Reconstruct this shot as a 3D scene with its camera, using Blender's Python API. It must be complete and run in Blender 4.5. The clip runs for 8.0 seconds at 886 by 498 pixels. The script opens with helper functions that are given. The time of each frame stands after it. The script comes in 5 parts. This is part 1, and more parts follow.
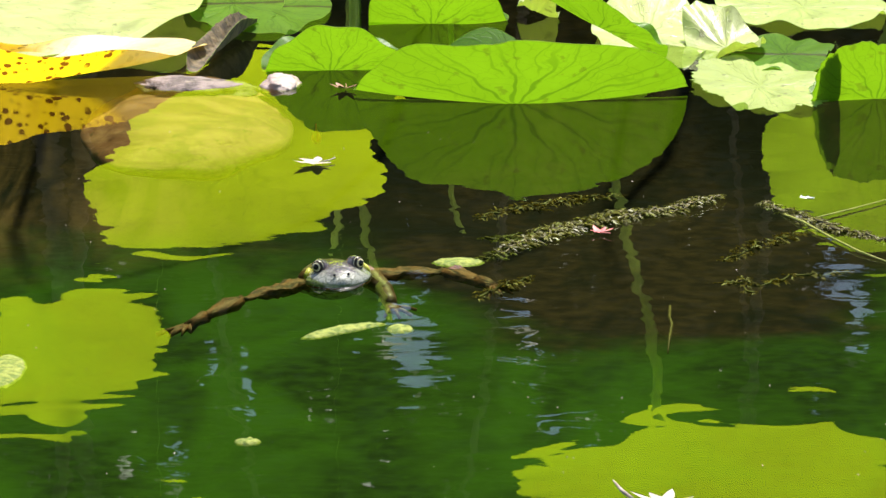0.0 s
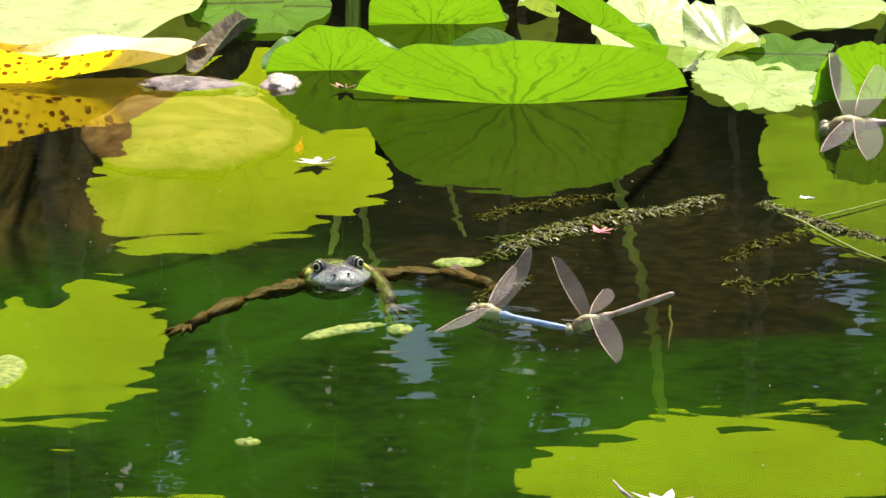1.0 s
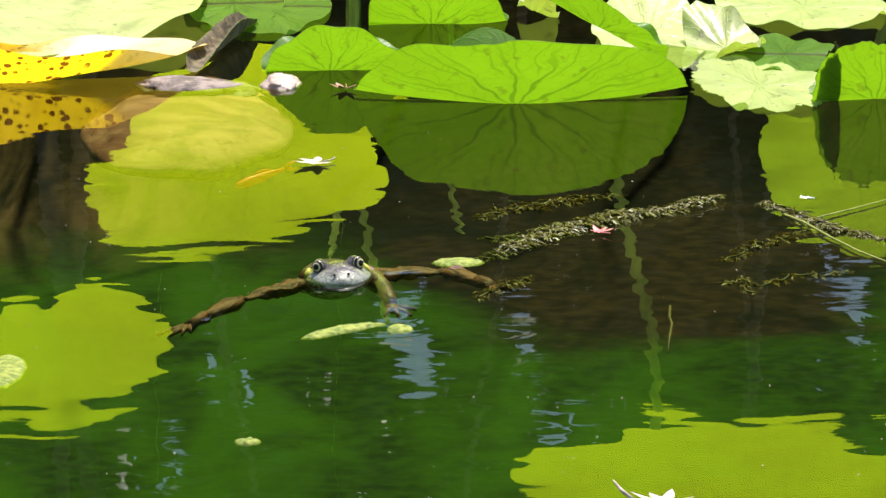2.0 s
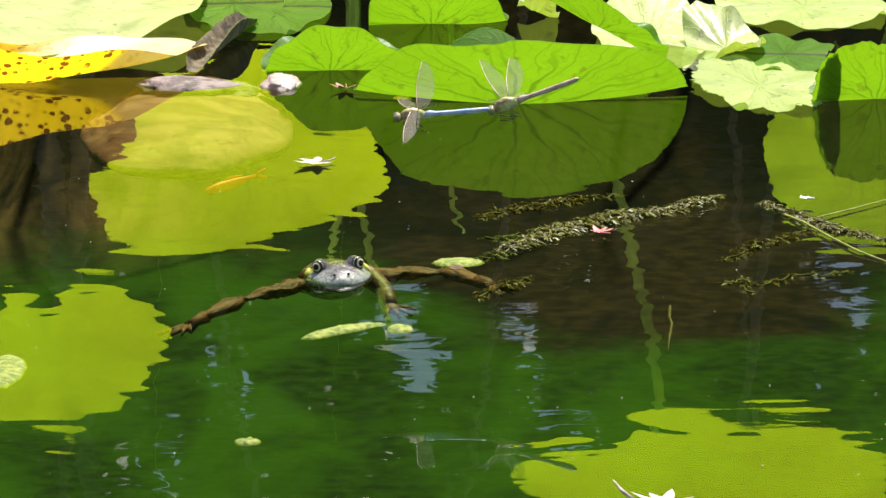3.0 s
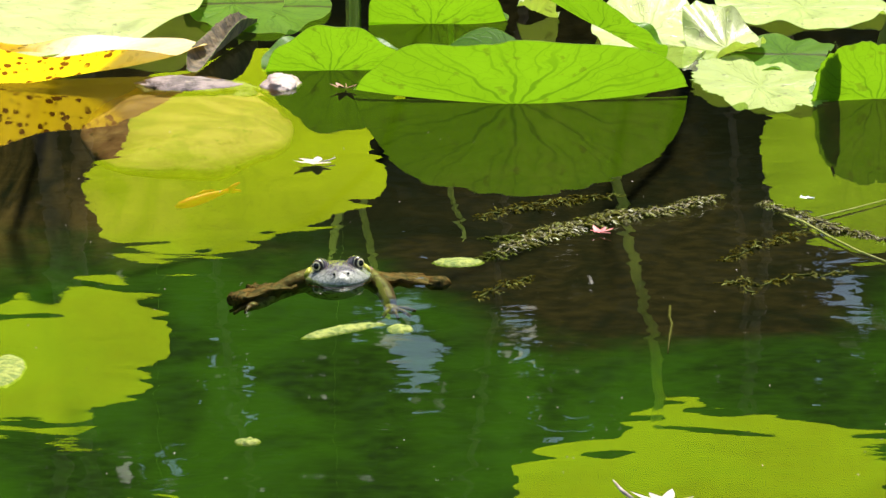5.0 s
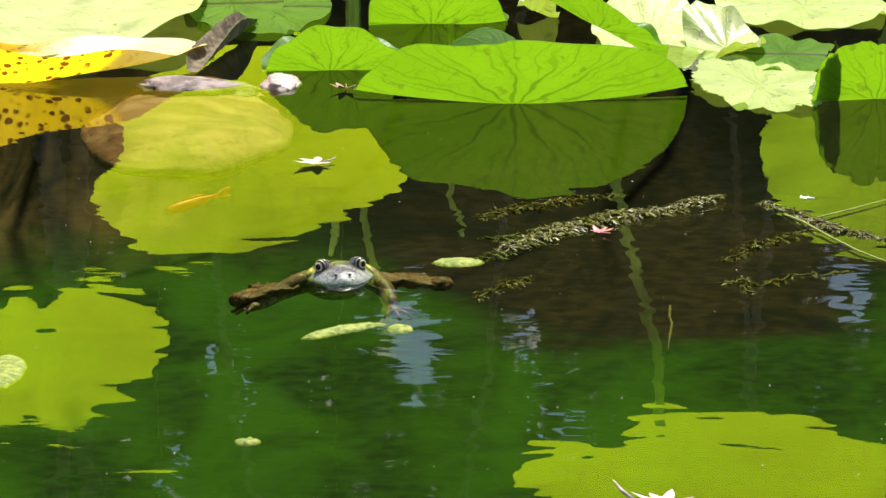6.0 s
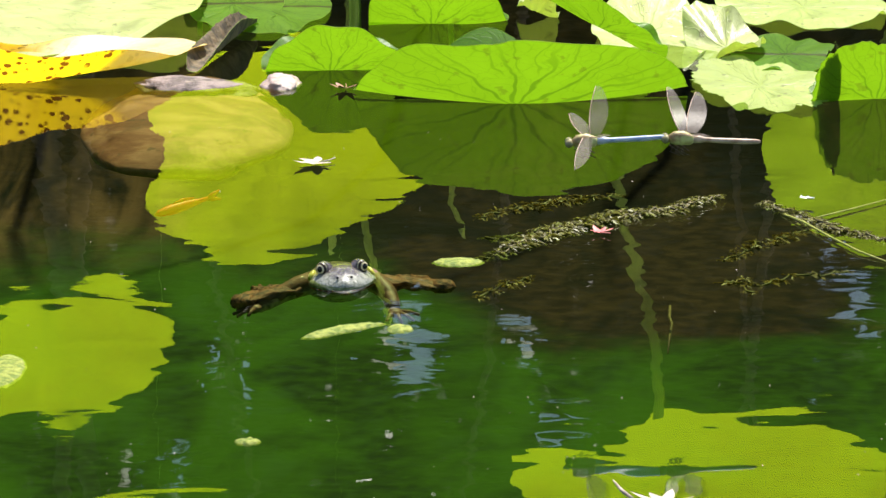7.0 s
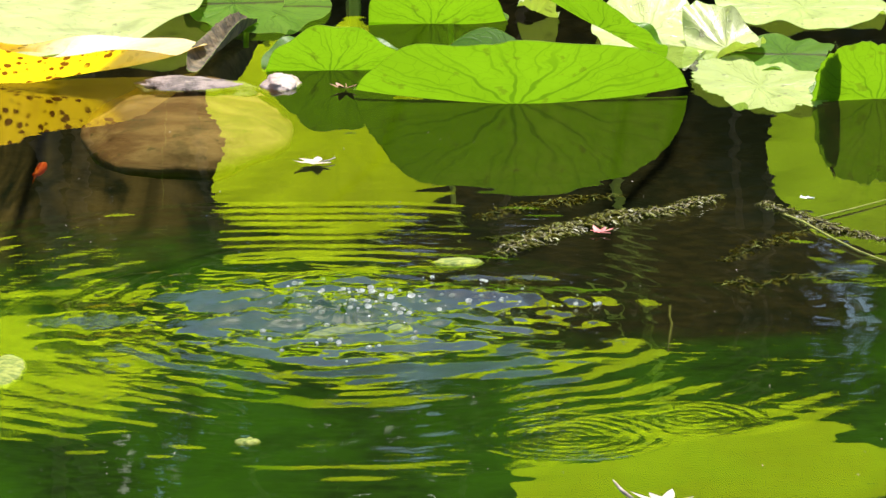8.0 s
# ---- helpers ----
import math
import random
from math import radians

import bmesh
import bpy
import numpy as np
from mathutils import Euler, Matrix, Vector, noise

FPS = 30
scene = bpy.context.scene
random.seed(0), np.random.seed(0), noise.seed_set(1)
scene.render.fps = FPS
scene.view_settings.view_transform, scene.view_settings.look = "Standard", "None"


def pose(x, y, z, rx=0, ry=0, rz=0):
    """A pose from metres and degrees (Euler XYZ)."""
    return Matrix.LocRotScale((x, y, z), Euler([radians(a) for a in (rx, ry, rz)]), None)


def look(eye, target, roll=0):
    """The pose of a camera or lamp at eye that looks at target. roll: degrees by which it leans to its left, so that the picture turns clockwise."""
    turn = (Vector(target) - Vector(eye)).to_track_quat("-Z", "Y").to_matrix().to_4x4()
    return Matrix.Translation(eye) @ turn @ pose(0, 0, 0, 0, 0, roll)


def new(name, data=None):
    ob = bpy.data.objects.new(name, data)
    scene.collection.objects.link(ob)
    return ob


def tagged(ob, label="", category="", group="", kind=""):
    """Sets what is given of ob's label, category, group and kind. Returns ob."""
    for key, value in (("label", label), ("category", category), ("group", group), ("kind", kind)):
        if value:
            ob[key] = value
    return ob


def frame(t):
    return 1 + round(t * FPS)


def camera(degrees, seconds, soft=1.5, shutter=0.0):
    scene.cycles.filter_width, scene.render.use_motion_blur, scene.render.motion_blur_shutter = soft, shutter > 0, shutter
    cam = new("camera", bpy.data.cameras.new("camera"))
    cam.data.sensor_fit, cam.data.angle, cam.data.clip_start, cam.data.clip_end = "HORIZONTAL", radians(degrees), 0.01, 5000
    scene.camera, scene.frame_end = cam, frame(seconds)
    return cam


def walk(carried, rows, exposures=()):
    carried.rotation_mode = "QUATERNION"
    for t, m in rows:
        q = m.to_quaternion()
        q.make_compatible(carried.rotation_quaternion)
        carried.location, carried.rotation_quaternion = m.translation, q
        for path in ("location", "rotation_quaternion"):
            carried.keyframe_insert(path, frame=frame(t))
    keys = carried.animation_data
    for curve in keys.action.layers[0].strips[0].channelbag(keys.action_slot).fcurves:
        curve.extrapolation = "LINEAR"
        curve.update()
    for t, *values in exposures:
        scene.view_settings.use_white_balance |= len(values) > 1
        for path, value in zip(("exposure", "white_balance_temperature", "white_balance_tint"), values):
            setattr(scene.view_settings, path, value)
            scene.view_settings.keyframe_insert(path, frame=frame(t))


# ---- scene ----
cam = camera(10, 8.0, 1.5)
HOME = look((0, -3.81, 0.81), (0, 0, 0))
walk(cam, [(0.0, HOME), (8.0, HOME)], exposures=[(0.0, 0.66), (8.0, 0.66)])

# world and sun
world = bpy.data.worlds.new("sky")
scene.world = world
world.use_nodes = True
wn = world.node_tree
sky = wn.nodes.new("ShaderNodeTexSky")
sky.sky_type, sky.sun_disc = "NISHITA", False
SUN_EL, SUN_AZ = radians(64), radians(16)
sky.sun_elevation, sky.sun_rotation = SUN_EL, SUN_AZ
wn.links.new(sky.outputs[0], wn.nodes["Background"].inputs[0])
wn.nodes["Background"].inputs[1].default_value = 0.10
sun = new("sun", bpy.data.lights.new("sun", "SUN"))
sun.data.energy, sun.data.angle, sun.data.color = 4.6, radians(0.53), (1.0, 0.95, 0.86)
sun.matrix_world = look((math.sin(SUN_AZ) * math.cos(SUN_EL) * 9, math.cos(SUN_AZ) * math.cos(SUN_EL) * 9, math.sin(SUN_EL) * 9), (0, 0, 0))


# ---------------------------------------------------------------- materials
class Nodes:
    """A short way to write node trees."""

    def __init__(self, name):
        self.mat = bpy.data.materials.new(name)
        self.mat.use_nodes = True
        self.tree = self.mat.node_tree
        self.tree.nodes.clear()

    def n(self, kind, ins=(), **props):
        node = self.tree.nodes.new("ShaderNode" + kind)
        for k, v in props.items():
            if k == "operation":
                node.operation = v
            elif k == "data_type":
                node.data_type = v
            elif k == "blend_type":
                node.blend_type = v
            elif k == "attribute_name":
                node.attribute_name = v
            elif k == "feature":
                node.feature = v
            elif k == "noise_dimensions":
                node.noise_dimensions = v
        for k, v in dict(ins).items():
            s = node.inputs[k]
            if isinstance(v, bpy.types.NodeSocket):
                self.tree.links.new(v, s)
            else:
                s.default_value = v
        return node

    def math(self, op, a, b=0.0, c=0.0):
        return self.n("Math", {0: a, 1: b, 2: c}, operation=op).outputs[0]

    def mix(self, f, a, b):
        return self.n("Mix", {0: f, 6: a, 7: b}, data_type="RGBA").outputs[2]

    def noise(self, vec, scale, detail=4.0, rough=0.55, dist=0.0):
        return self.n("TexNoise", {"Vector": vec, "Scale": scale, "Detail": detail, "Roughness": rough, "Distortion": dist}).outputs[0]

    def ramp(self, f, *stops):
        node = self.tree.nodes.new("ShaderNodeValToRGB")
        e = node.color_ramp.elements
        while len(e) < len(stops):
            e.new(0.5)
        for el, (pos, col) in zip(e, stops):
            el.position, el.color = pos, col if len(col) == 4 else (*col, 1)
        self.tree.links.new(f, node.inputs[0])
        return node.outputs[0]

    def smooth(self, v, lo, hi, a=0.0, b=1.0):
        node = self.tree.nodes.new("ShaderNodeMapRange")
        node.interpolation_type = "SMOOTHSTEP"
        self.tree.links.new(v, node.inputs[0])
        for i, q in enumerate((lo, hi, a, b)):
            node.inputs[i + 1].default_value = q
        return node.outputs[0]

    def obj(self):
        return self.n("TexCoord").outputs["Object"]

    def uv(self):
        return self.n("TexCoord").outputs["UV"]

    def scaled(self, vec, x, y, z):
        return self.n("Mapping", {"Vector": vec, "Scale": (x, y, z)}).outputs[0]

    def bump(self, h, strength, dist):
        return self.n("Bump", {"Height": h, "Strength": strength, "Distance": dist}).outputs[0]

    def out(self, shader):
        o = self.tree.nodes.new("ShaderNodeOutputMaterial")
        self.tree.links.new(shader, o.inputs[0])
        return self.mat


def rgb(r, g, b):
    return (r, g, b, 1.0)


def leaf_material(name, top, glow, vein, veins=14.0, see=0.5, spots=0.0, spot_col=(0.1, 0.03, 0.005), rough=0.42, dirt=0.35, pale=0.0, mark=0.35, gloss=0.45, lump=0.0, fold_dark=0.0):
    """Lily and lotus leaf: waxy face, light shining through, branching veins from the middle of the leaf."""
    k = Nodes(name)
    uv, ob = k.uv(), k.obj()
    warp = k.n("TexNoise", {"Vector": uv, "Scale": 2.6, "Detail": 2.0})
    off = k.n("VectorMath", {0: warp.outputs["Color"], 1: (0.5, 0.5, 0.5)}, operation="SUBTRACT").outputs[0]
    off = k.n("VectorMath", {0: off, 3: 0.30}, operation="SCALE").outputs[0]
    wuv = k.n("VectorMath", {0: uv, 1: off}, operation="ADD").outputs[0]
    sep = k.n("SeparateXYZ", {0: wuv})
    x, y = sep.outputs[0], sep.outputs[1]
    r = k.math("SQRT", k.math("ADD", k.math("MULTIPLY", x, x), k.math("MULTIPLY", y, y)))
    th = k.math("ARCTAN2", y, x)

    def rays(count, shift, width):
        f = k.math("FRACT", k.math("ADD", k.math("MULTIPLY", th, count / (2 * math.pi)), shift))
        d = k.math("MULTIPLY", k.math("MULTIPLY", k.math("ABSOLUTE", k.math("SUBTRACT", f, 0.5)), r), 2 * math.pi / count)
        return k.smooth(d, width * 0.35, width, 1.0, 0.0)

    one = k.math("MULTIPLY", rays(veins, 0.5, 0.020), k.smooth(r, 0.30, 1.0, 1.0, 0.30))
    two = k.math("MULTIPLY", rays(veins * 2, 0.0, 0.011), k.smooth(r, 0.45, 0.6, 0.0, 0.7))
    net = k.n("TexVoronoi", {"Vector": wuv, "Scale": 9.0}, feature="DISTANCE_TO_EDGE").outputs[0]
    net = k.math("MULTIPLY", k.smooth(net, 0.0, 0.05, 1.0, 0.0), 0.35)
    v = k.math("MAXIMUM", k.math("MAXIMUM", one, k.math("MULTIPLY", two, 0.8)), net)
    big = k.noise(ob, 9.0, 3.0)
    fine = k.noise(ob, 160.0, 4.0)
    tint = k.smooth(big, 0.3, 0.7)
    dot = k.math("MULTIPLY", k.smooth(k.noise(ob, 70.0, 3.0), 0.62, 0.7), dirt)
    lighter = [min(1, c * 1.25 + 0.01) for c in top]
    col = k.mix(tint, rgb(*top), rgb(*lighter))
    broad = k.math("MULTIPLY", k.smooth(k.noise(ob, 16.0, 5.0, 0.6, 0.5), 0.5, 0.68), 0.55)
    col = k.mix(broad, col, rgb(*[c * 0.55 for c in top]))
    if pale:
        place = k.n("SeparateXYZ", {0: ob})
        bleach = k.smooth(k.math("ADD", place.outputs[0], k.math("MULTIPLY", k.noise(ob, 14.0, 5.0), 0.10)), 0.05, 0.10)
        bleach = k.math("MULTIPLY", k.math("MULTIPLY", bleach, k.smooth(place.outputs[1], -0.034, -0.022)), pale)
        col = k.mix(bleach, col, rgb(0.80, 0.70, 0.46))
    shade = k.math("MULTIPLY", k.smooth(k.math("MULTIPLY", rays(veins, 0.5, 0.12), k.smooth(r, 0.15, 0.8, 1.0, 0.0)), 0.0, 1.0), mark * 0.35)
    v = k.math("MAXIMUM", v, shade)
    col = k.mix(k.math("MULTIPLY", v, mark), col, rgb(*vein))
    col = k.mix(dot, col, rgb(0.12, 0.08, 0.02))
    tr = k.mix(tint, rgb(*glow), rgb(*[c * 1.15 for c in glow]))
    tr = k.mix(k.math("MULTIPLY", v, min(1.0, mark * 1.25)), tr, rgb(*vein))
    tr = k.mix(dot, tr, rgb(0.06, 0.05, 0.01))
    # darker brown along the fold line of the leaf
    if fold_dark:
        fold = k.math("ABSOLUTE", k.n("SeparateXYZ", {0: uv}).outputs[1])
        edge = k.math("MULTIPLY", k.smooth(k.math("ADD", fold, k.math("MULTIPLY", k.noise(ob, 60.0, 4.0), 0.08)), 0.05, 0.10, 1.0, 0.0), fold_dark)
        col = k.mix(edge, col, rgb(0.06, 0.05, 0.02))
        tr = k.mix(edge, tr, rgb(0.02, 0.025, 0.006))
    if spots:
        pts = k.n("TexVoronoi", {"Vector": k.scaled(ob, 1, 1, 1), "Scale": 105.0}).outputs["Distance"]
        clump = k.smooth(k.noise(ob, 26.0, 2.0), 0.46, 0.54)
        pts = k.math("ADD", pts, k.math("MULTIPLY", k.math("SUBTRACT", k.noise(ob, 240.0, 3.0), 0.5), 0.35))
        s = k.math("MULTIPLY", k.math("MULTIPLY", k.smooth(pts, 0.30, 0.46, 1.0, 0.0), clump), k.math("MULTIPLY", k.math("SUBTRACT", 1.0, bleach), spots))
        col = k.mix(s, col, rgb(*spot_col))
        tr = k.mix(s, tr, rgb(*spot_col))
    h = k.math("ADD", k.math("MULTIPLY", v, 0.6), k.math("MULTIPLY", fine, 0.05))
    if lump:
        h = k.math("ADD", h, k.math("MULTIPLY", k.noise(ob, 15.0, 3.0, 0.5, 0.8), lump))
    nrm = k.bump(h, 0.35 if not lump else 0.8, 0.0012)
    skin = k.n("BsdfPrincipled", {"Base Color": col, "Roughness": rough, "Specular IOR Level": gloss, "Normal": nrm})
    thru = k.n("BsdfTranslucent", {"Color": tr, "Normal": nrm})
    if pale:
        see = k.math("MULTIPLY", k.math("SUBTRACT", 1.0, k.math("MULTIPLY", bleach, 0.95)), see)
    return k.out(k.n("MixShader", {0: see, 1: skin.outputs[0], 2: thru.outputs[0]}).outputs[0])


def skin_material(name, back, belly, mark, scale=60.0, split=0.0, soft=0.01, rough=0.3, wet=0.5):
    """Wet frog skin: darker above, pale and mottled below."""
    k = Nodes(name)
    ob = k.obj()
    z = k.n("SeparateXYZ", {0: ob}).outputs[2]
    n1 = k.noise(ob, scale, 3.0, 0.6, 0.8)
    n2 = k.noise(ob, scale * 5, 4.0)
    edge = k.math("ADD", z, k.math("MULTIPLY", k.math("SUBTRACT", n1, 0.5), 0.012))
    f = k.smooth(edge, split - soft, split + soft)
    m1 = k.smooth(k.noise(ob, scale * 2.0, 2.0, 0.5, 2.0), 0.47, 0.58)
    low = k.mix(m1, rgb(*belly), rgb(*mark))
    high = k.mix(k.smooth(n1, 0.45, 0.62), rgb(*back), rgb(*[c * 0.5 for c in back]))
    col = k.mix(f, low, high)
    h = k.math("ADD", n1, k.math("MULTIPLY", n2, 0.4))
    b = k.n("BsdfPrincipled", {"Base Color": col, "Roughness": rough, "Specular IOR Level": 0.5, "Coat Weight": wet, "Coat Roughness": 0.12, "Normal": k.bump(h, 0.8, 0.002)})
    return k.out(b.outputs[0])


def plain(name, a, b, scale=80.0, rough=0.5, bump=0.3, dist=0.001, metal=0.0, spec=0.5):
    k = Nodes(name)
    ob = k.obj()
    n1, n2 = k.noise(ob, scale, 4.0), k.noise(ob, scale * 6, 4.0)
    col = k.mix(k.smooth(n1, 0.35, 0.65), rgb(*a), rgb(*b))
    s = k.n("BsdfPrincipled", {"Base Color": col, "Roughness": rough, "Metallic": metal, "Specular IOR Level": spec,
                               "Normal": k.bump(k.math("ADD", n1, k.math("MULTIPLY", n2, 0.5)), bump, dist)})
    return k.out(s.outputs[0])


def water_material(name, long=0.62, fine=0.030, tint=(0.72, 0.81, 0.50), steep=0.00055, extra=0.0):
    """Still pond water: mirror by Fresnel, the rest lets the murky depth through."""
    k = Nodes(name)
    ob = k.obj()
    a = k.noise(k.scaled(ob, 11.0, 15.0, 1.0), 1.0, 1.0, 0.4, 0.6)
    b = k.noise(k.scaled(ob, 22.0, 95.0, 1.0), 1.0, 2.0, 0.5, 0.5)
    where = k.smooth(k.noise(k.scaled(ob, 3.0, 5.0, 1.0), 1.0, 2.0), 0.42, 0.62)
    h = k.math("ADD", k.math("MULTIPLY", a, long), k.math("MULTIPLY", k.math("MULTIPLY", b, where), fine))
    nrm = k.bump(h, 1.0, steep)
    fres = k.n("Fresnel", {"IOR": 1.33, "Normal": nrm}).outputs[0]
    f = k.math("ADD", k.math("MULTIPLY", fres, 0.61), extra)
    mirror = k.n("BsdfGlossy", {"Color": rgb(1, 1, 1), "Roughness": 0.0, "Normal": nrm})
    depth = k.n("BsdfTransparent", {"Color": rgb(*tint)})
    return k.out(k.n("MixShader", {0: f, 1: depth.outputs[0], 2: mirror.outputs[0]}).outputs[0])


def bed_material():
    """Mud with patches of green algae, and dark leaf litter."""
    k = Nodes("pond_bed")
    ob = k.obj()
    sep = k.n("SeparateXYZ", {0: ob})
    x, y = sep.outputs[0], sep.outputs[1]
    n = k.noise(ob, 2.2, 4.0)
    fine = k.noise(ob, 30.0, 6.0)
    wob = k.math("MULTIPLY", k.math("SUBTRACT", n, 0.5), 0.9)
    dx = k.math("MULTIPLY", k.math("SUBTRACT", x, 0.33), 2.0)
    dy = k.math("MULTIPLY", k.math("SUBTRACT", y, 4.26), 1.18)
    heap = k.math("SQRT", k.math("ADD", k.math("MULTIPLY", dx, dx), k.math("MULTIPLY", dy, dy)))
    heap = k.smooth(k.math("ADD", heap, wob), 0.72, 1.05)
    back = k.smooth(k.math("ADD", y, wob), 3.95, 4.50, 1.0, 0.0)
    alga = k.math("MULTIPLY", heap, back)
    green = k.mix(k.smooth(fine, 0.35, 0.65), rgb(0.007, 0.022, 0.002), rgb(0.017, 0.046, 0.003))
    cloud = k.smooth(k.noise(k.scaled(ob, 5.0, 2.2, 1.0), 1.0, 4.0, 0.55, 0.6), 0.36, 0.66)
    green = k.mix(cloud, green, rgb(0.028, 0.080, 0.003))
    mud = k.mix(k.smooth(fine, 0.35, 0.7), rgb(0.012, 0.007, 0.005), rgb(0.034, 0.020, 0.012))
    clay = k.mix(k.smooth(k.noise(k.scaled(ob, 7.0, 1.2, 1.0), 1.0, 5.0, 0.6, 1.0), 0.40, 0.62), rgb(0.020, 0.011, 0.007), rgb(0.110, 0.060, 0.036))
    mud = k.mix(k.smooth(k.math("ADD", x, k.math("MULTIPLY", wob, 0.3)), -0.60, -0.22, 1.0, 0.0), mud, clay)
    rot = k.smooth(k.noise(k.scaled(ob, 3.2, 1.6, 1.0), 1.0, 5.0, 0.6, 1.2), 0.40, 0.58)
    mud = k.mix(rot, rgb(0.004, 0.004, 0.003), mud)
    col = k.mix(alga, mud, green)
    land = k.smooth(sep.outputs[2], 0.0, 0.15)
    grass = k.mix(k.smooth(k.noise(ob, 6.0, 5.0), 0.4, 0.6), rgb(0.03, 0.06, 0.012), rgb(0.09, 0.08, 0.03))
    col = k.mix(land, col, grass)
    b = k.n("BsdfPrincipled", {"Base Color": col, "Roughness": 0.9, "Specular IOR Level": 0.1, "Normal": k.bump(fine, 0.5, 0.01)})
    return k.out(b.outputs[0])


def stone_material():
    """Rust-brown stone with slanting layers and dark pits."""
    k = Nodes("brown_stone")
    ob = k.obj()
    layer = k.noise(k.scaled(ob, 9.0, 22.0, 60.0), 1.0, 5.0, 0.6, 0.7)
    blotch = k.noise(ob, 16.0, 5.0, 0.6, 0.4)
    pit = k.smooth(k.noise(ob, 75.0, 4.0), 0.60, 0.70)
    col = k.mix(k.smooth(layer, 0.36, 0.62), rgb(0.22, 0.070, 0.045), rgb(0.44, 0.20, 0.145))
    col = k.mix(k.math("MULTIPLY", k.smooth(blotch, 0.48, 0.64), 0.7), col, rgb(0.14, 0.055, 0.035))
    col = k.mix(k.math("MULTIPLY", pit, 0.7), col, rgb(0.10, 0.05, 0.03))
    h = k.math("ADD", layer, k.math("MULTIPLY", k.noise(ob, 160.0, 4.0), 0.3))
    b = k.n("BsdfPrincipled", {"Base Color": col, "Roughness": 0.8, "Normal": k.bump(h, 0.6, 0.004)})
    return k.out(b.outputs[0])


def weed_material(name, red, green):
    """Wet weed leaves: each its own shade of brown and olive."""
    k = Nodes(name)
    ob = k.obj()
    one = k.n("NewGeometry").outputs["Random Per Island"]
    shades = ((0.0, (0.045, 0.036, 0.007)), (0.40, (0.13, 0.11, 0.018)), (0.8, (0.21, 0.18, 0.035)), (0.95, (0.27, 0.25, 0.05)), (1.0, (0.46, 0.46, 0.16)))
    col = k.ramp(one, *[(at, (c[0] * red, c[1] * green, c[2])) for at, c in shades])
    col = k.mix(k.math("MULTIPLY", k.smooth(k.noise(ob, 300.0, 3.0), 0.5, 0.7), 0.5), col, rgb(0.05, 0.04, 0.015))
    skin = k.n("BsdfPrincipled", {"Base Color": col, "Roughness": 0.36, "Specular IOR Level": 0.16})
    thru = k.n("BsdfTranslucent", {"Color": col})
    return k.out(k.n("MixShader", {0: 0.25, 1: skin.outputs[0], 2: thru.outputs[0]}).outputs[0])


def leg_material():
    """Frog leg: red-brown wet skin with creases along the leg and tan patches."""
    k = Nodes("frog_leg")
    ob = k.obj()
    crease = k.noise(k.scaled(ob, 260.0, 60.0, 260.0), 1.0, 4.0, 0.6, 0.6)
    blotch = k.noise(ob, 70.0, 4.0, 0.6, 0.8)
    col = k.mix(k.smooth(crease, 0.38, 0.60), rgb(0.060, 0.024, 0.015), rgb(0.30, 0.125, 0.075))
    col = k.mix(k.math("MULTIPLY", k.smooth(blotch, 0.56, 0.70), 0.75), col, rgb(0.30, 0.17, 0.09))
    b = k.n("BsdfPrincipled", {"Base Color": col, "Roughness": 0.58, "Specular IOR Level": 0.35, "Normal": k.bump(crease, 0.8, 0.0025)})
    return k.out(b.outputs[0])


def glass_material(name, tint=(1, 1, 1), rough=0.0, clear=1.0):
    k = Nodes(name)
    b = k.n("BsdfPrincipled", {"Base Color": rgb(*tint), "Roughness": rough, "IOR": 1.33, "Transmission Weight": clear})
    return k.out(b.outputs[0])


def foam_material():
    """Water full of air: clear in part, white where light scatters through it."""
    k = Nodes("white_water")
    clear = k.n("BsdfPrincipled", {"Base Color": rgb(1, 1, 1), "Roughness": 0.06, "IOR": 1.33, "Transmission Weight": 0.85})
    white = k.n("BsdfTranslucent", {"Color": rgb(0.95, 0.97, 1.0)})
    f = k.smooth(k.noise(k.obj(), 160.0, 3.0), 0.38, 0.62, 0.20, 0.75)
    return k.out(k.n("MixShader", {0: f, 1: clear.outputs[0], 2: white.outputs[0]}).outputs[0])


def wing_material():
    k = Nodes("wing_membrane")
    ob = k.obj()
    cell = k.n("TexVoronoi", {"Vector": ob, "Scale": 1100.0}, feature="DISTANCE_TO_EDGE").outputs[0]
    net = k.smooth(cell, 0.03, 0.10, 1.0, 0.0)
    skin = k.n("BsdfPrincipled", {"Base Color": rgb(0.42, 0.33, 0.29), "Roughness": 0.35, "Specular IOR Level": 0.5})
    clear = k.n("BsdfTransparent", {"Color": rgb(0.95, 0.93, 0.9)})
    f = k.math("MULTIPLY_ADD", net, 0.22, 0.20)
    return k.out(k.n("MixShader", {0: f, 1: clear.outputs[0], 2: skin.outputs[0]}).outputs[0])


